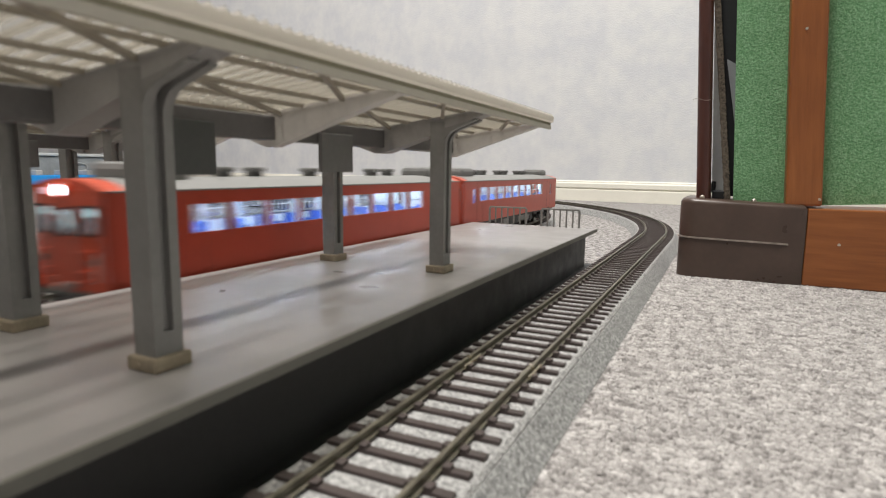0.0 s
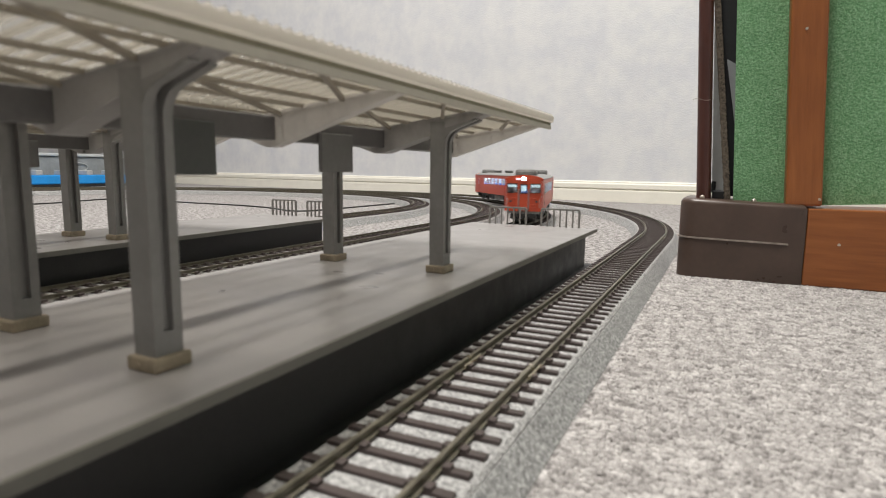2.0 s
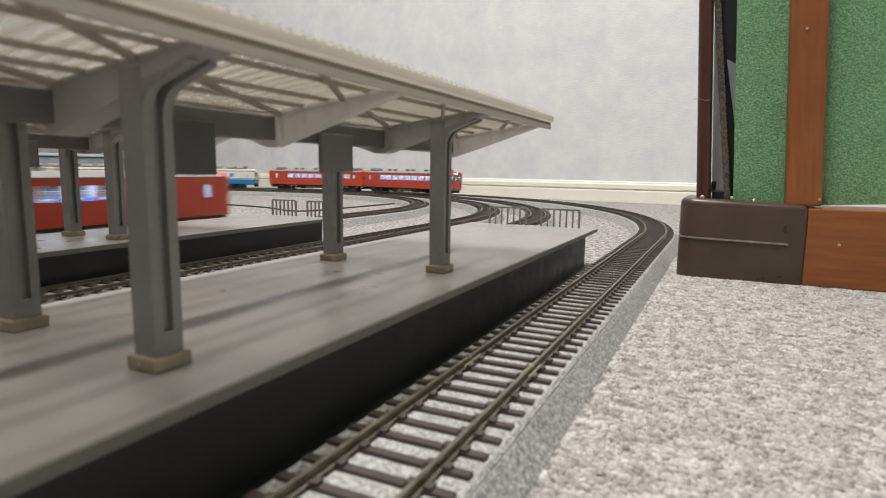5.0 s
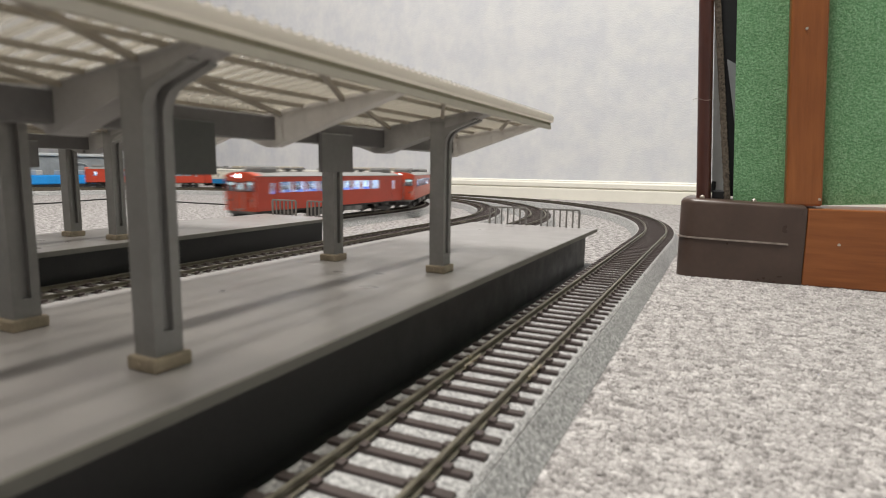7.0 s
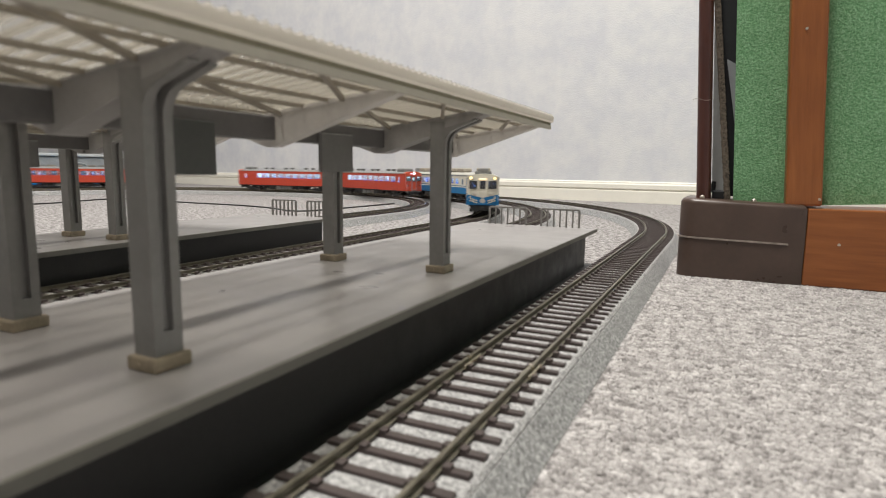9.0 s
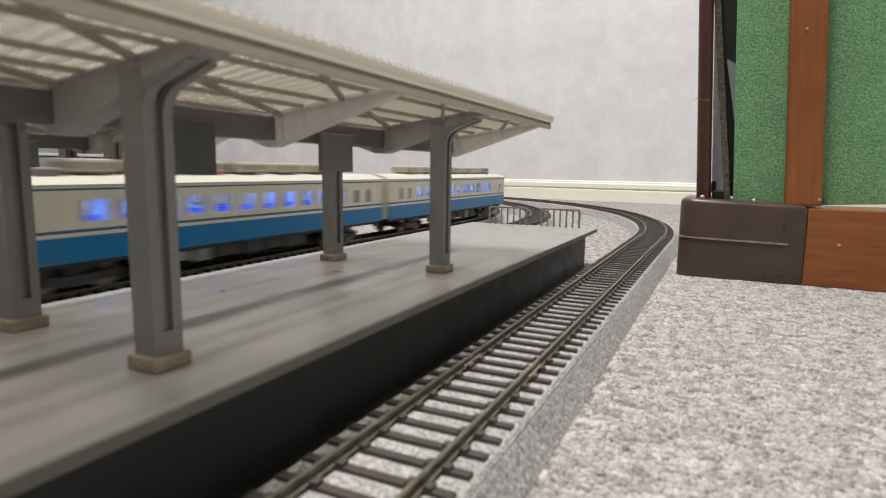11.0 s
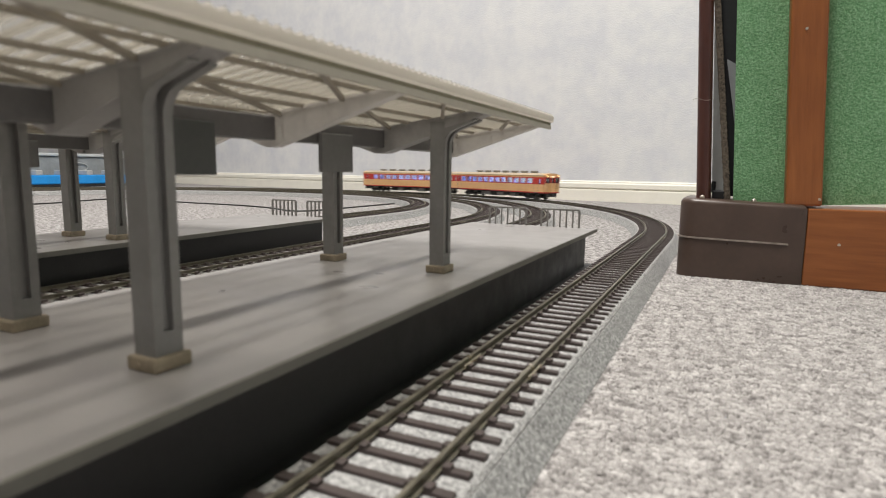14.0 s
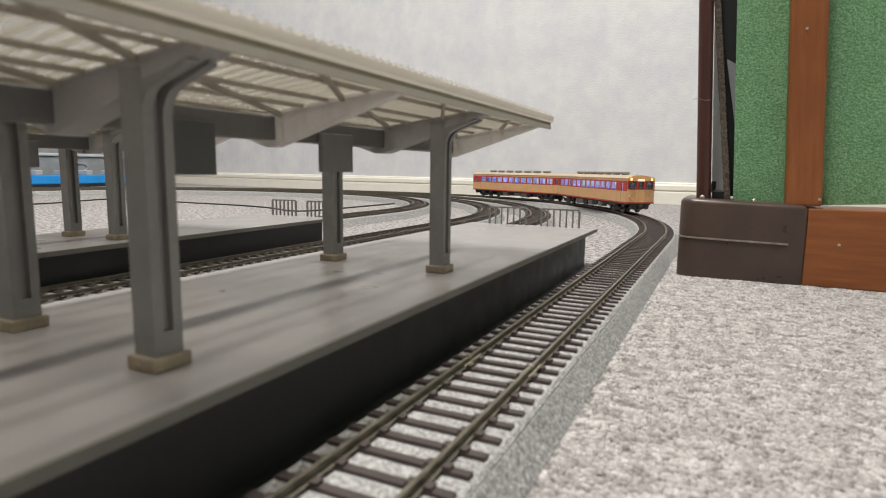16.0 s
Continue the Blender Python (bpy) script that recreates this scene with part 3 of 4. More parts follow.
P1, K1 = pose(-.1140, 0, 0), pose(-.1138, 0, 0, 0, 0, -.3)
P2, K2 = pose(-.2800, 0, 0, 0, 0, 1.5), pose(-.2755, 0, 0, 0, 0, 1.5)
platform(P1, .0840, .3730), platform(P2, .0660, .3500)
canopy(K1, (.0015, -.0015), .0240), canopy(K2, (.0005, .0015), .0158)
for x0, x1, P, y in ((-.0288, -.0032, P1, .3700), (.0072, .0318, P1, .3700), (-.0220, .0000, P2, .3470), (.0105, .0315, P2, .3470)):
    fence(x0, x1, P @ pose(0, y, 0))
for K in (K1, K2):
    hanging_sign(.0905, .1024, .0589, K, M_SIGN)
    hanging_sign(.1425, .1583, .0596, K, M_SIGNGREY)

# ---- folded game table on its edge ----
def folded_table():
    t = thing("folded_game_table", "green-felt game table with brown wooden frame stood on its edge", "folding table")
    lean = Matrix.Translation((0, 0, .04)) @ Matrix.Rotation(radians(-3.0), 4, "Y") @ Matrix.Translation((0, 0, -.04))
    slant = Matrix.Translation((-.004, 0, .0445)) @ Matrix.Rotation(radians(-6.5), 4, "Y") @ Matrix.Translation((.004, 0, -.0445))
    YF = .350

    def cap(b):
        box(b, -.0275, .0335, YF, YF + .050, .0003, .0440)
        vertical = [e for e in b.edges if abs(e.verts[0].co.z - e.verts[1].co.z) > .02 and e.verts[0].co.x < 0]
        bmesh.ops.bevel(b, geom=vertical, offset=.0085, segments=6, affect="EDGES", profile=.5)
        top = [e for e in b.edges if e.verts[0].co.z > .043 and e.verts[1].co.z > .043]
        bmesh.ops.bevel(b, geom=top, offset=.0028, segments=3, affect="EDGES", profile=.5)
        for v in b.verts:
            v.co.z -= max(v.co.x + .0275, 0) * .035 if v.co.z > .03 else 0
    one("corner_cap", cap, M_BROWN, t, "dark brown plastic corner cap with a worn ridge", True)

    def ridge(b):
        pts = [(-.0270, YF + .014)] + [(-.0190 - .0085 * math.cos(a), YF + .0085 - .0085 * math.sin(a)) for a in [math.pi / 2 * i / 6 for i in range(7)]] + [(.0225, YF), (.0262, YF + .0002)]
        for (xa, ya), (xb, yb) in zip(pts, pts[1:]):
            bar(b, (xa, ya, .0218 - xa * .02), (xb, yb, .0218 - xb * .02), .0011, .0009)
    one("worn_ridge", ridge, M_RIDGE, t, "pale worn ridge round the cap")
    one("bottom_rail", lambda b: box(b, .0338, .30, YF + .0005, YF + .044, .0003, .0402, .0006), M_WOODH, t, "varnished orange-brown bottom rail")
    o = one("upright", lambda b: box(b, .0236, .0400, YF + .0030, YF + .040, .0395, 1.10, .0012), M_WOOD, t, "varnished orange-brown upright batten")
    o.matrix_basis = lean
    o = one("pole", lambda b: rod(b, (-.0158, YF + .012, .0425), (-.0158, YF + .012, 1.10), .0038, 20), M_POLE, t, "dark stained round leg", True)
    o.matrix_basis = lean
    o = one("felt_panel", lambda b: box(b, -.0008, .30, YF + .0125, YF + .018, .0395, 1.10), M_FELT, t, "green flocked playing surface")
    o.matrix_basis = lean

    def frayed(b):
        rnd = random.Random(4)
        z = .042
        while z < .40:
            dz = rnd.uniform(.0003, .0008)
            box(b, -.0056 + rnd.uniform(-.0003, .0002), -.0026 + rnd.uniform(-.0002, .0003), YF + .0140 + rnd.uniform(-.0002, .0002), YF + .030, z, z + dz)
            z += dz
        box(b, -.0056, -.0026, YF + .014, YF + .030, z, 1.10)
    o = one("hardboard_edge", frayed, M_FIBRE, t, "frayed brown hardboard edge")
    o.matrix_basis = slant
    o = one("inner_panel", lambda b: box(b, -.0040, .012, YF + .0205, YF + .026, .0445, 1.10), M_BLACK, t, "matt black inner panel")
    o.matrix_basis = slant

    def plate(b):
        prism(b, [(-.0052, .120), (-.0008, .117), (-.0008, .085), (-.0024, .098)], "y", YF + .0150, YF + .0200)
    o = one("hinge_plate", plate, M_GREYPLATE, t, "grey metal plate")
    o.matrix_basis = lean
    o = one("white_backing", lambda b: box(b, -.0120, -.0035, YF + .0265, YF + .0298, .042, .160), M_CASELINE, t, "pale backing strip")
    o.matrix_basis = lean
    one("latch", lambda b: (box(b, -.0120, -.0030, YF + .016, YF + .024, .0430, .0480, .0008), rod(b, (-.0115, YF + .020, .047), (-.0115, YF + .020, .053), .0012, 8)), M_BLACK, t, "small black latch")
    for x, z in ((-.0165, .0446), (.0090, .0434)):
        one("screw", lambda b: bmesh.ops.create_uvsphere(b, u_segments=10, v_segments=6, radius=.0014, matrix=Matrix.Translation((x, YF + .006, z - .0004))), M_STEEL, t, "small bright screw")
    for x, z in ((.0385, .0450), (.0260, .130), (.0485, .0225)):
        one("nail_head", lambda b: rod(b, (x, YF + .0002 if z < .03 else YF + .0025, z), (x, YF + .002 if z < .03 else YF + .005, z), .0007, 8), M_STEEL, t, "tiny bright nail head")
    o = one("stray_fibre", lambda b: [bar(b, (-.0250 + .0015 * i, YF + .006, .0975 + .0006 * math.sin(i)), (-.0235 + .0015 * i, YF + .006, .0975 + .0006 * math.sin(i + 1)), .00025, .00025) for i in range(6)], M_RIDGE, t, "pale stray thread")
    t.matrix_basis = Matrix.Translation((.0053, .0005, 0)) @ Matrix.Diagonal((1.055, 1.055, 1.055, 1))
    return t


folded_table()

# ---- cable on the carpet and boxes beyond the tracks ----
def feeder_cable():
    cu = bpy.data.curves.new("feeder_cable", "CURVE")
    cu.dimensions, cu.bevel_depth, cu.bevel_resolution = "3D", .0011, 2
    sp = cu.splines.new("NURBS")
    pts = [(-.945, .40), (-.95, .535), (-.952, .57), (-.975, .617), (-1.003, .69), (-.98, .735), (-.92, .722), (-.853, .701), (-.782, .694), (-.722, .695), (-.655, .688), (-.60, .672), (-.548, .640), (-.526, .655), (-.522, .69), (-.522, .75), (-.52, .90)]
    sp.points.add(len(pts) - 1)
    for p, (x, y) in zip(sp.points, pts):
        p.co = (x, y, .0011, 1)
    sp.use_endpoint_u, sp.order_u = True, 3
    ob = new("feeder_cable", cu)
    cu.materials.append(M_CABLE)
    me = bpy.data.meshes.new_from_object(ob)
    bpy.data.objects.remove(ob)
    ob = new("feeder_cable", me)
    tagged(ob, "thin black feeder cable lying on the carpet", "cable")


feeder_cable()


def blue_box():
    t = thing("storage_box", "low bright blue plastic box with grey clips on a black base", "storage box")
    one("base", lambda b: box(b, -.16, .16, -.03, .03, 0.0, .008, .001), M_BLACK, t, "black base tray")
    one("body", lambda b: box(b, -.16, .16, -.03, .03, .0085, .0330, .003), M_BLUEBOX, t)
    for x in (-.11, -.035, .035, .11):
        one("clip", lambda b: box(b, x - .009, x + .009, -.027, .012, .0325, .0465, .002), M_CLIP, t, "grey plastic clip")
    t.matrix_basis = pose(-1.66, 1.04, 0, 0, 0, 95)


def plastic_case():
    t = thing("plastic_case", "translucent grey plastic case with a coiled lead", "case")
    one("body", lambda b: box(b, -.24, .24, -.05, .05, 0.0, .085, .004), M_CASE, t)
    one("rim", lambda b: box(b, -.245, .245, -.055, .055, .0855, .094, .002), M_CASELINE, t, "pale rim")
    def coil(b):
        for i in range(14):
            a, c = 2 * math.pi * i / 14, 2 * math.pi * (i + 1) / 14
            rod(b, (.05 + .028 * math.cos(a), -.053, .055 + .012 * math.sin(a)), (.05 + .028 * math.cos(c), -.053, .055 + .012 * math.sin(c)), .0014, 6)
    one("lead", coil, M_CASELINE, t, "coiled pale lead")
    t.matrix_basis = pose(-1.79, 1.06, 0, 0, 0, 95)


blue_box(), plastic_case()

# ---- model railcars ----
CAR_L, HW, ZB, ZG = .266, .0176, .0125, .0425


STYLES = {
    "red": dict(side=M_VERM, front=M_VERMFRONT, roof=M_ROOFGREY, vent=M_VENT, tube=M_TUBE, head=M_HEAD, sign=M_SIGNRED, bellows=M_UNDER, len=.250, both=True,
                wins=[(-.0858 + .0186 * i, .0150) for i in range(9)], wz=(.0278, .0374), narrow=[(-.1035, .0052), (.1035, .0052)],
                doors=[-.0935, .0935], label="two-door vermilion model diesel railcar with grey roof and lit windows"),
    "ivory": dict(side=M_IVBLUE, front=M_IVBLUEFRONT, roof=M_ROOFPALE, vent=M_VENTPALE, tube=M_TUBEDEEP, head=M_HEADWARM, sign=M_SIGNLIT, bellows=M_CREAM, len=CAR_L, both=False,
                  wins=[(-.0815 + .0163 * i, .0102) for i in range(11)], wz=(.0280, .0364), narrow=[(-.1155, .0045), (.1000, .0058), (.1145, .0050)],
                  doors=[-.1020, .1220], label="ivory and blue model express railcar with bluish lit windows"),
    "orange": dict(side=M_ORANGE, front=M_ORANGEFRONT, roof=M_ROOFBROWN, vent=M_VENTPALE, tube=M_TUBEBLUE, head=M_HEADWARM, sign=M_SIGNLIT, bellows=M_UNDER, len=.252, both=False,
                   wins=[(-.0885 + .01745 * i, .0130) for i in range(12)], wz=(.0285, .0376), narrow=[(-.1130, .0042), (.1195, .0040)],
                   doors=[-.1040, .1185], label="cream-orange model express railcar with red window band"),
}


def cab_end(t, st, style, sgn):
    """A driving end with windows, door, lamps and coupler at the sgn end of the car."""
    X = sgn * st["len"] / 2
    wz0, wz1 = .0298, .0376
    holes = [(-.0150, -.0062, wz0, wz1), (.0062, .0150, wz0, wz1), (-.0030, .0030, wz0 - .0005, wz1 - .0008)]
    if style != "red":
        wz0, wz1 = .0305, .0378
        holes = [(-.0141, -.0066, wz0, wz1), (.0066, .0141, wz0, wz1), (-.0024, .0024, wz0, wz1)]

    def face(b):
        sheet_with_holes(b, -HW, HW, ZB, ZG, holes, .0010, lambda u, v, w: (X - sgn * w - sgn * (.0016 * (abs(u) / HW) ** 3), u, v))
        n = 12     # brow under the roof
        arc = [(-HW + 2 * HW * i / n, ZG + .0033 * (1 - ((2 * i / n - 1) ** 2) ** 1.3)) for i in range(n + 1)]
        prism(b, arc + [(HW, ZG - .0002), (-HW, ZG - .0002)], "x", X - sgn * .0008, X - sgn * .0090)
    one("cab_front", face, st["front"], t, "rounded driving end")
    for u0, u1, v0, v1 in holes:
        one("windscreen", lambda b: box(b, X - sgn * .0011, X - sgn * .0015, u0, u1, v0, v1), M_PALEPANE if style == "red" else M_DARKPANE, t, "cab window")

        def gasket(b):
            for a0, a1, c0, c1 in ((u0 - .0003, u1 + .0003, v0 - .0005, v0), (u0 - .0003, u1 + .0003, v1, v1 + .0005), (u0 - .0005, u0, v0, v1), (u1, u1 + .0005, v0, v1)):
                box(b, X + sgn * .0002, X - sgn * .0008, a0, a1, c0, c1)
        one("window_gasket", gasket, M_UNDER, t, "dark rubber window surround")
    # gangway door and its frame
    def gangway(b):
        for s in (-1, 1):
            box(b, X - sgn * .0004, X + sgn * .0012, s * .0046 - .0006, s * .0046 + .0006, ZB + .0015, wz0 + (.0030 if style == "red" else .0086), .0002)
        box(b, X - sgn * .0004, X + sgn * .0009, -.0046, .0046, ZB + .0005, ZB + .0022, .0002)
    one("gangway_frame", gangway, M_GANGFRAME if style == "red" else st["front"], t, "raised door frame")
    lamps = [(0, ZG)] if style == "red" else [(-.0128, ZG - .0012), (.0128, ZG - .0012)]
    for y, z in lamps:
        r = .0019 if style == "red" else .0014
        one("headlamp", lambda b: rod(b, (X - sgn * .0015, y, z), (X + sgn * .0003, y, z), r, 14), st["head"], t, "glowing headlamp")

        def hood(b):
            n = 16
            rings = [[b.verts.new((X + sgn * dx, y + q * math.cos(2 * math.pi * i / n), z + q * math.sin(2 * math.pi * i / n))) for i in range(n)]
                     for dx, q in ((-.0015, r + .0006), (.0013, r + .0006), (.0013, r + .0001), (-.0015, r + .0001))]
            for A, B in zip(rings, rings[1:] + rings[:1]):
                for i in range(n):
                    b.faces.new((A[i], A[(i + 1) % n], B[(i + 1) % n], B[i]))
        one("lamp_rim", hood, st["front"], t, "hooded lamp rim", True)
    if style == "red":
        for y in (-.0106, .0106):
            one("lit_cab_strip", lambda b: box(b, X - sgn * .0030, X - sgn * .0036, y - .0042, y + .0042, wz1 - .0030, wz1 - .0008), M_CABGLOW, t, "bright lamp behind the cab window")
        one("lit_door_strip", lambda b: box(b, X - sgn * .0017, X - sgn * .0022, -.0022, .0022, wz0 + .0010, wz1 - .0016), M_CABGLOW, t, "pale light behind the door window")
        one("roller_sign", lambda b: box(b, X - sgn * .001, X + sgn * .0003, .0030, .0072, ZG - .0012, ZG + .0006, .0002), st["sign"], t, "lit roller sign")
        for s in (-1, 1):
            one("tail_lamp", lambda b: rod(b, (X - sgn * .002, s * .0120, .0215), (X + sgn * .0002, s * .0120, .0215), .0011, 10), M_TAIL if sgn > 0 else M_SIGN, t, "round tail lamp")
            one("front_panel", lambda b: [box(b, X - sgn * .001, X + sgn * .0003, s * .0090 - .0026, s * .0090 + .0026, z, z + .0008, .0002) for z in (.0155, .0182, .0240)], M_VERMFRONT, t, "stepped panel ribs")
            one("grab_iron", lambda b: rod(b, (X + sgn * .0008, s * .0150, .0160), (X + sgn * .0002, s * .0150, .0245), .0003, 6), M_CHROME, t)
        one("skirt", lambda b: box(b, X - sgn * .0030, X - sgn * .0010, -.0150, .0150, .0100, ZB, .0005), M_UNDERGREY, t, "grey pilot skirt")
    else:
        one("roller_sign", lambda b: box(b, X - sgn * .0012, X + sgn * .0004, -.0042, .0042, ZG - .0034, ZG - .0012, .0003), st["sign"], t, "lit roller sign")
        for s in (-1, 1):
            for e in (-1, 1):
                one("front_lamp", lambda b: rod(b, (X - sgn * .002, s * (.0118 + e * .0016), .0195 + e * .0016), (X + sgn * .0006, s * (.0118 + e * .0016), .0195 + e * .0016), .0012, 10), M_CHROME if style == "ivory" else st["front"], t, "small lower lamp")
        if style == "ivory":
            one("head_badge", lambda b: rod(b, (X - sgn * .001, 0, .0170), (X + sgn * .0004, 0, .0170), .0028, 16), M_CHROME, t, "pale round badge")
        for s in (-1, 1):
            if style == "ivory":
                for z in (.0146, .0170):
                    one("apron_stripe", lambda b: bar(b, (X + sgn * .0003, s * .0050, z), (X + sgn * .0001, s * .0140, z + .0030), .0006, .0010), M_CREAM, t, "pale slanting stripe")
            one("hand_rail", lambda b: box(b, X - sgn * .001, X + sgn * .0006, s * .0095 - .0028, s * .0095 + .0028, .0245, .0250), M_CHROME if style == "ivory" else st["front"], t)
            one("wiper", lambda b: bar(b, (X + sgn * .0005, s * .0085, .0290), (X + sgn * .0005, s * .0105, .0336), .0004, .0004), M_UNDER, t, "thin black wiper")

    def pilot(b):
        box(b, X - sgn * .0050, X - sgn * .0015, -.0120, .0120, .0060, ZB, .0008)
        box(b, X - sgn * .0040, X + sgn * .0022, -.0018, .0018, .0070, .0105, .0005)
        for y in (-.007, .007):
            rod(b, (X - sgn * .001, y, .0105), (X + sgn * .0004, y, .0045), .0005, 6)
    one("coupler", pilot, M_UNDER, t, "black buffer beam and coupler")


def plain_end(t, st, style, sgn):
    X = sgn * st["len"] / 2
    wide = .0165 if style == "ivory" else .0100

    def face(b):
        box(b, X, X - sgn * .001, -HW, HW, ZB, ZG)
        n = 12
        arc = [(-HW + 2 * HW * i / n, ZG + .0033 * (1 - ((2 * i / n - 1) ** 2) ** 1.3)) for i in range(n + 1)]
        prism(b, arc + [(HW, ZG - .0002), (-HW, ZG - .0002)], "x", X, X - sgn * .0010)
    one("end_wall", face, st["side"], t)
    one("gangway_bellows", lambda b: [box(b, X + sgn * .0009 * i, X + sgn * (.0009 * i + .0006), -wide + (i % 2) * .0008, wide - (i % 2) * .0008, ZB + .001, .0425) for i in range(4 if style == "ivory" else 2)], st["bellows"], t, "ribbed gangway bellows")


def railcar(style):
    st = STYLES[style]
    t = thing("model_railcar", st["label"], "model train", "model railcars")
    wz0, wz1 = st["wz"]
    doors = st["doors"]
    side_holes = [(x - w / 2, x + w / 2, wz0, wz1) for x, w in st["wins"]] + [(x - w / 2, x + w / 2, wz0 - .001, wz1 - .001) for x, w in st["narrow"]]
    for s in (-1, 1):
        one("side_wall", lambda b: sheet_with_holes(b, -st["len"] / 2 + .0011, st["len"] / 2 - .0011, ZB, ZG, side_holes, .0009, lambda u, v, w: (u, s * (HW - w), v)), st["side"], t)
        for u0, u1, v0, v1 in side_holes:
            one("window", lambda b: box(b, u0, u1, s * (HW - .0003), s * (HW - .0006), v0, v1), M_PANE, t)
        one("lining", lambda b: sheet_with_holes(b, -st["len"] / 2 + .0012, st["len"] / 2 - .0012, ZB + .003, ZG - .0017, side_holes, .0002, lambda u, v, w: (u, s * (HW - .00105 - w), v)), M_INNER, t, "pale inner lining")
        one("gutter", lambda b: box(b, -st["len"] / 2 + .002, st["len"] / 2 - .002, s * HW, s * (HW + .0004), ZG - .0006, ZG, .0001), st["roof"], t)

        def sashes(b):
            for u0, u1, v0, v1 in side_holes[:len(st["wins"])]:
                if style == "red":
                    box(b, u0, u1, s * (HW - .0007), s * (HW - .0010), (v0 + v1) / 2 - .00025, (v0 + v1) / 2 + .00025)
                for u in (u0, u1):
                    box(b, u - .0003, u + .0003, s * (HW + .0001), s * (HW - .0006), v0, v1)
        one("window_frame", sashes, M_CHROME, t, "thin metal window bars")
        for d in doors:
            def door(b):
                for e in (-1, 1):
                    box(b, d + e * .0052 - .0001, d + e * .0052 + .0001, s * HW, s * (HW + .0001), ZB + .0005, .0402)
                box(b, d - .0052, d + .0052, s * HW, s * (HW + .0002), ZB + .0005, ZB + .0009)
            one("door_seam", door, M_UNDER if style == "red" else M_UNDERGREY, t, "dark seams of the side door")
    # roof
    def roof(b):
        n = 14
        arc = [(-HW - .0001 + 2 * (HW + .0001) * i / n, ZG + .0036 * (1 - ((2 * i / n - 1) ** 2) ** 1.25)) for i in range(n + 1)]
        a = -st["len"] / 2 + .0085
        e = st["len"] / 2 - (.0085 if st["both"] else .0005)
        prism(b, arc + [(HW, ZG - .0004), (-HW, ZG - .0004)], "x", a, e)
    one("roof", roof, st["roof"], t, "curved roof", True)
    top = ZG + .0032
    if style == "red":
        for x in (-.063, -.046, -.010, .007, .043, .060):
            def vent(b):
                box(b, x - .0036, x + .0036, -.0032, .0032, top + .0024, top + .0042, .0006)
                for e in (-1, 1):
                    box(b, x + e * .0022 - .0005, x + e * .0022 + .0005, -.0022, .0022, top - .001, top + .0026)
            one("roof_vent", vent, st["vent"], t, "grey roof vent on short legs")
        for x, l in ((-.098, .012), (.102, .0095)):
            one("roof_unit", lambda b: box(b, x - l, x + l, -.0100, .0100, top - .0015, top + .0054, .0024), st["vent"], t, "rounded grey roof housing")
    elif style == "ivory":
        for i in range(6):
            x = -.075 + .030 * i
            one("roof_unit", lambda b: (box(b, x - .0105, x + .0105, -.0080, .0080, top + .0012, top + .0068, .0014), box(b, x - .0072, x + .0072, -.0045, .0045, top - .0012, top + .0014, .0004)), M_VENTBROWN, t, "buff roof cooling unit")
        one("roof_tank", lambda b: box(b, -.112, -.102, -.0060, .0060, top - .001, top + .0065, .0015), M_VENT, t, "dark roof housing")
        one("walkway", lambda b: box(b, -.100, -.088, -.0095, .0095, top - .001, top + .0030, .0008), M_VENT, t)
    else:
        for i in range(7):
            x = -.081 + .026 * i
            one("roof_unit", lambda b: (box(b, x - .0078, x + .0078, -.0030, .0030, top + .0012, top + .0044, .0010), box(b, x - .0058, x + .0058, -.0022, .0022, top - .0012, top + .0014, .0004)), st["vent"], t, "grey-buff roof cooling unit")
        one("whistle", lambda b: rod(b, (-.118, .002, top - .001), (-.118, .002, top + .0040), .0006, 8), M_CHROME, t)
    # cabin inside
    one("cabin_floor", lambda b: box(b, -st["len"] / 2 + .0015, st["len"] / 2 - .0015, -HW + .0012, HW - .0012, ZB + .0006, ZB + .0030), M_INNER, t)
    one("cabin_ceiling", lambda b: box(b, -st["len"] / 2 + .011, st["len"] / 2 - .011, -HW + .0012, HW - .0012, ZG - .0016, ZG - .0008), M_INNER, t)
    one("lamp_strip", lambda b: box(b, -.112, .112, -.0030, .0030, ZG - .0026, ZG - .0017), st["tube"], t, "glowing cabin lamp strip")
    seat = None
    for i in range(10):
        for s in (-1, 1):
            m = pose(-.0855 + .019 * i, s * .0105, 0)
            if seat is None:
                seat = one("seat", lambda b: (box(b, -.0012, .0012, -.0048, .0048, ZB + .003, .0284, .0004), box(b, -.0060, .0060, -.0048, .0048, ZB + .003, ZB + .0085, .0004)), M_SEATBLUE, t, "blue seat")
                seat.matrix_basis = m
            else:
                again(seat, m, t)
    for x in {"red": (-.1085, .1085), "ivory": (-.0905, .0905), "orange": (-.0965, .1120)}[style]:
        one("partition", lambda b: (box(b, x - .0004, x + .0004, -HW + .0012, -.0040, ZB + .003, ZG - .0018), box(b, x - .0004, x + .0004, .0040, HW - .0012, ZB + .003, ZG - .0018)), M_INNER, t)
    if style == "ivory":
        one("closet", lambda b: box(b, .0915, .1300, -HW + .0014, HW - .0014, ZB + .0032, ZG - .0028), M_UNDERGREY, t, "unlit grey compartment")
    # below the floor
    one("underframe", lambda b: box(b, -st["len"] / 2 + .004, st["len"] / 2 - .004, -HW + .003, HW - .003, ZB - .0020, ZB), M_UNDER, t)
    rnd = random.Random(style)
    x = -.048
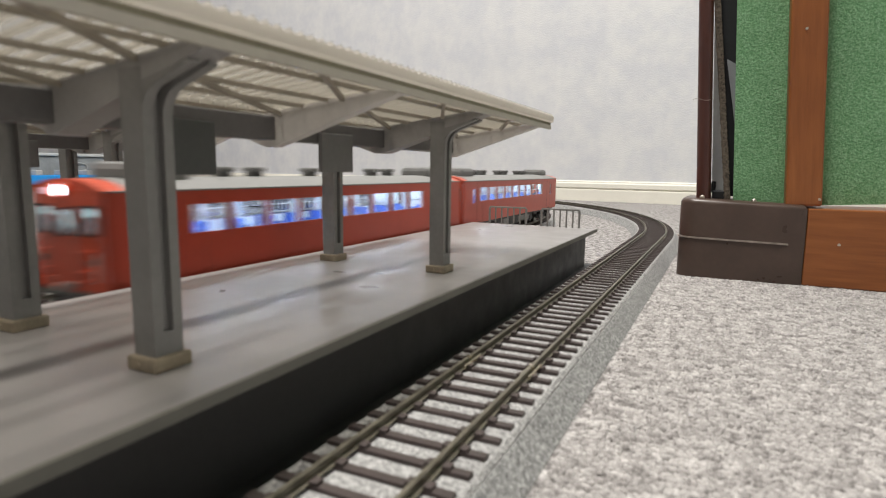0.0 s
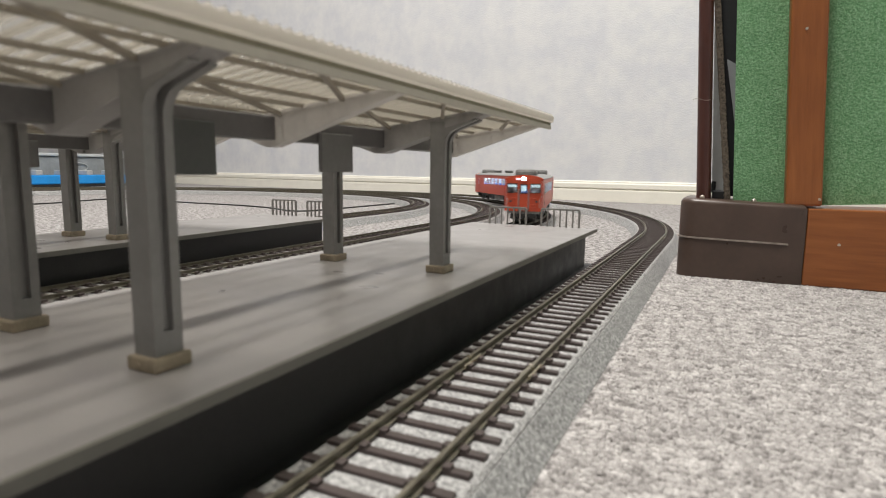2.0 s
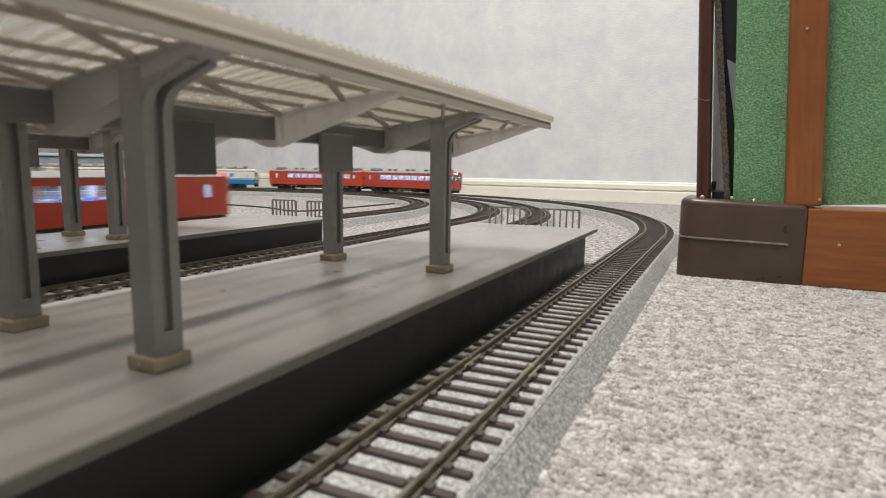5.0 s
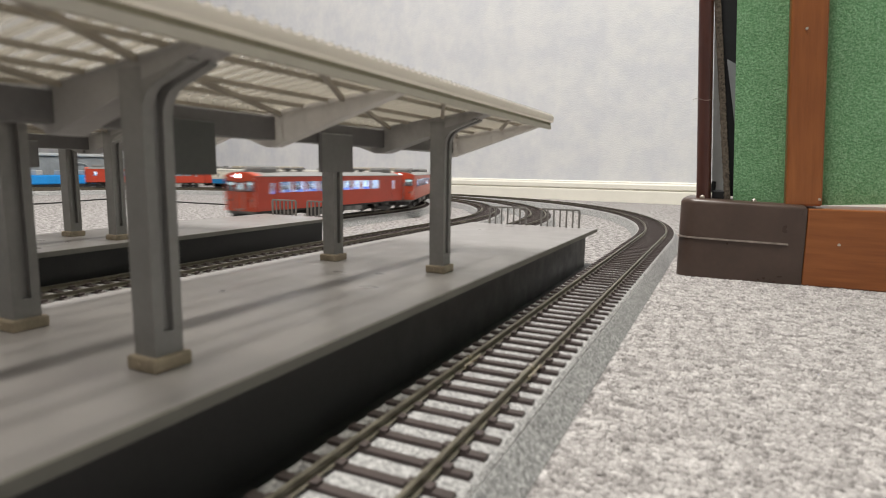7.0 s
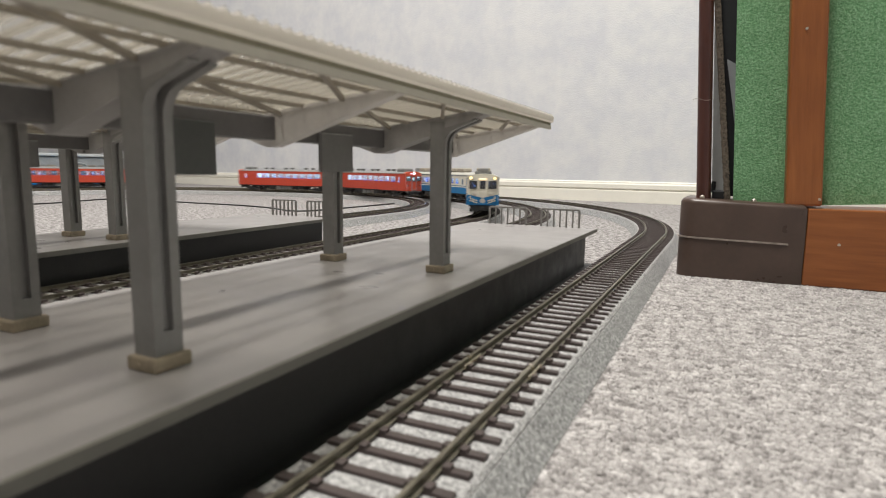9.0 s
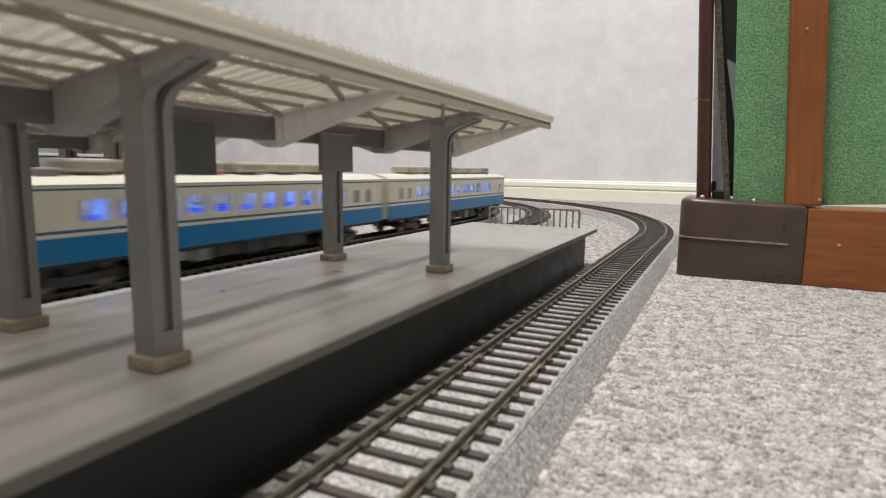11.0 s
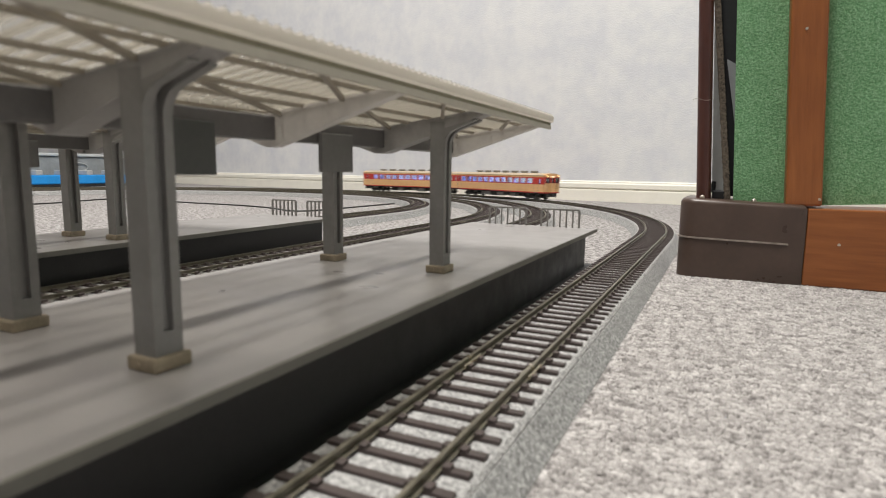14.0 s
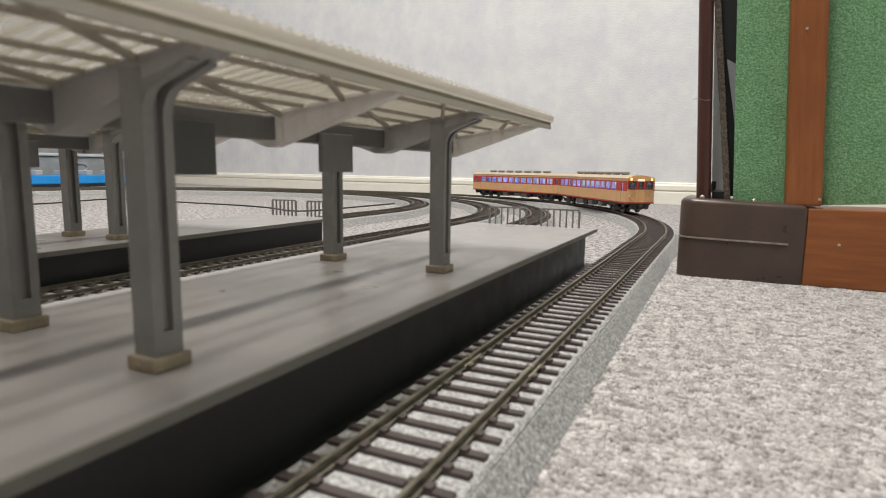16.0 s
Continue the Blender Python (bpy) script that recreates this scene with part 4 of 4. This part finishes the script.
    while x < .046:
        l = rnd.uniform(.008, .018)
        for s in (-1, 1):
            one("equipment_box", lambda b: box(b, x, min(x + l, .05), s * .0075, s * (HW - .0030), ZB - .0020 - rnd.uniform(.0045, .0070), ZB - .0018, .0006), M_UNDERGREY if rnd.random() < .45 else M_UNDER, t, "underfloor equipment box")
        x += l + .0022
    for bx in (-.088, .088):
        def frame_(b):
            for s in (-1, 1):
                prism(b, [(bx - .0190, .0062), (bx - .0150, .0080), (bx - .0060, .0068), (bx + .0060, .0068), (bx + .0150, .0080), (bx + .0190, .0062), (bx + .0165, .0042), (bx + .0100, .0042), (bx + .0050, .0025), (bx - .0050, .0025), (bx - .0100, .0042), (bx - .0165, .0042)], "y", s * .0118, s * .0136)
                for e in (-1, 1):
                    rod(b, (bx + e * .0130, s * .0134, .0055), (bx + e * .0130, s * .0146, .0055), .0020, 10)
            box(b, bx - .004, bx + .004, -.0125, .0125, .0060, ZB - .0018)
        bg = one("bogie", frame_, M_UNDER, t, "black bogie frame")
        for e in (-1, 1):
            one("wheelset", lambda b: (rod(b, (bx + e * .0130, -.0105, .0053), (bx + e * .0130, .0105, .0053), .0010, 8),
                                       [rod(b, (bx + e * .0130, s * .0076, .0053), (bx + e * .0130, s * .0104, .0053), .0053, 18) for s in (-1, 1)]), M_WHEEL, bg, "steel wheelset", True)
    cab_end(t, st, style, -1)
    cab_end(t, st, style, 1) if st["both"] else plain_end(t, st, style, 1)
    return t


# near end of each train along its track, metres at seconds
TRAINS = {
    "A": ("red", 2, [(0, 0.107), (0.5, 0.204), (1.0, 0.307), (1.5, 0.415), (2.4, 0.603), (3.0, 0.711), (3.5, 0.825), (4.2, 0.954), (7.4, 1.606), (8.0, 1.711), (8.4, 1.79), (9.0, 1.938), (9.2, 1.992)]),
    "B": ("red", 4, [(6.3, 0.198), (6.5, 0.246), (7.0, 0.376), (7.6, 0.551), (8.0, 0.655), (8.5, 0.780), (9.0, 0.925), (9.2, 0.980)]),
    "C": ("ivory", 3, [(3.3, 1.88), (4.2, 1.713), (7.2, 1.056), (7.6, 0.937), (8.0, 0.824), (8.5, 0.71), (9.0, 0.584), (9.2, 0.533), (11.3, 0.026), (11.5, -0.01), (12.5, -0.267), (13.0, -0.39)]),
    "D": ("orange", 1, [(12.2, 1.433), (13.1, 1.232), (14.0, 1.035), (14.6, 0.908), (14.9, 0.847), (15.2, 0.791), (15.4, 0.761), (15.6, 0.744), (15.8, 0.738), (16.0, 0.736)]),
}


def place(knots, t):
    """Smooth interpolation through the knots, straight on beyond them."""
    if t <= knots[0][0]:
        (a, p), (b, q) = knots[0], knots[min(3, len(knots) - 1)]
        return p + (t - a) * (q - p) / (b - a)
    if t >= knots[-1][0]:
        (a, p), (b, q) = knots[-4 if len(knots) > 3 else 0], knots[-1]
        return q + (t - b) * (q - p) / (b - a)
    i = max(j for j in range(len(knots) - 1) if knots[j][0] <= t)
    def slope(j):
        lo, hi = max(j - 1, 0), min(j + 1, len(knots) - 1)
        return (knots[hi][1] - knots[lo][1]) / (knots[hi][0] - knots[lo][0])
    (a, p), (b, q) = knots[i], knots[i + 1]
    h, u = b - a, (t - a) / (b - a)
    return (2 * u ** 3 - 3 * u ** 2 + 1) * p + (u ** 3 - 2 * u ** 2 + u) * h * slope(i) + (-2 * u ** 3 + 3 * u ** 2) * q + (u ** 3 - u ** 2) * h * slope(i + 1)


def car_pose(k, s, turned, l):
    a, b = along(k, s + .045), along(k, s + l - .045)
    h = math.atan2(b[1] - a[1], b[0] - a[0])
    return Matrix.Translation(((a[0] + b[0]) / 2, (a[1] + b[1]) / 2, RAIL_TOP)) @ Matrix.Rotation(h + (math.pi if turned else 0), 4, "Z")


CARS = []
MASTER = {}
for name_, (style, k, knots) in TRAINS.items():
    for i in range(2):
        lag = i * (STYLES[style]["len"] + (.0075 if style == "ivory" else .003))
        if style not in MASTER:
            MASTER[style] = railcar(style)
            ob = MASTER[style]
        else:
            ob = copy_thing(MASTER[style], Matrix())
        CARS.append((ob, k, knots, lag, i == 1 and style != "red", STYLES[style]["len"]))

# ---- tracks last: their sleepers are many ----
railway_track(1, (.02, 1.10))
railway_track(2, (.34, .90))
railway_track(3, (.08, .85))
railway_track(4, (.30, .95))


def motions():
    for ob, k, knots, lag, turned, l in CARS:
        walk(ob, [(i * .2, car_pose(k, place(knots, i * .2) + lag, turned, l)) for i in range(81)])


motions()
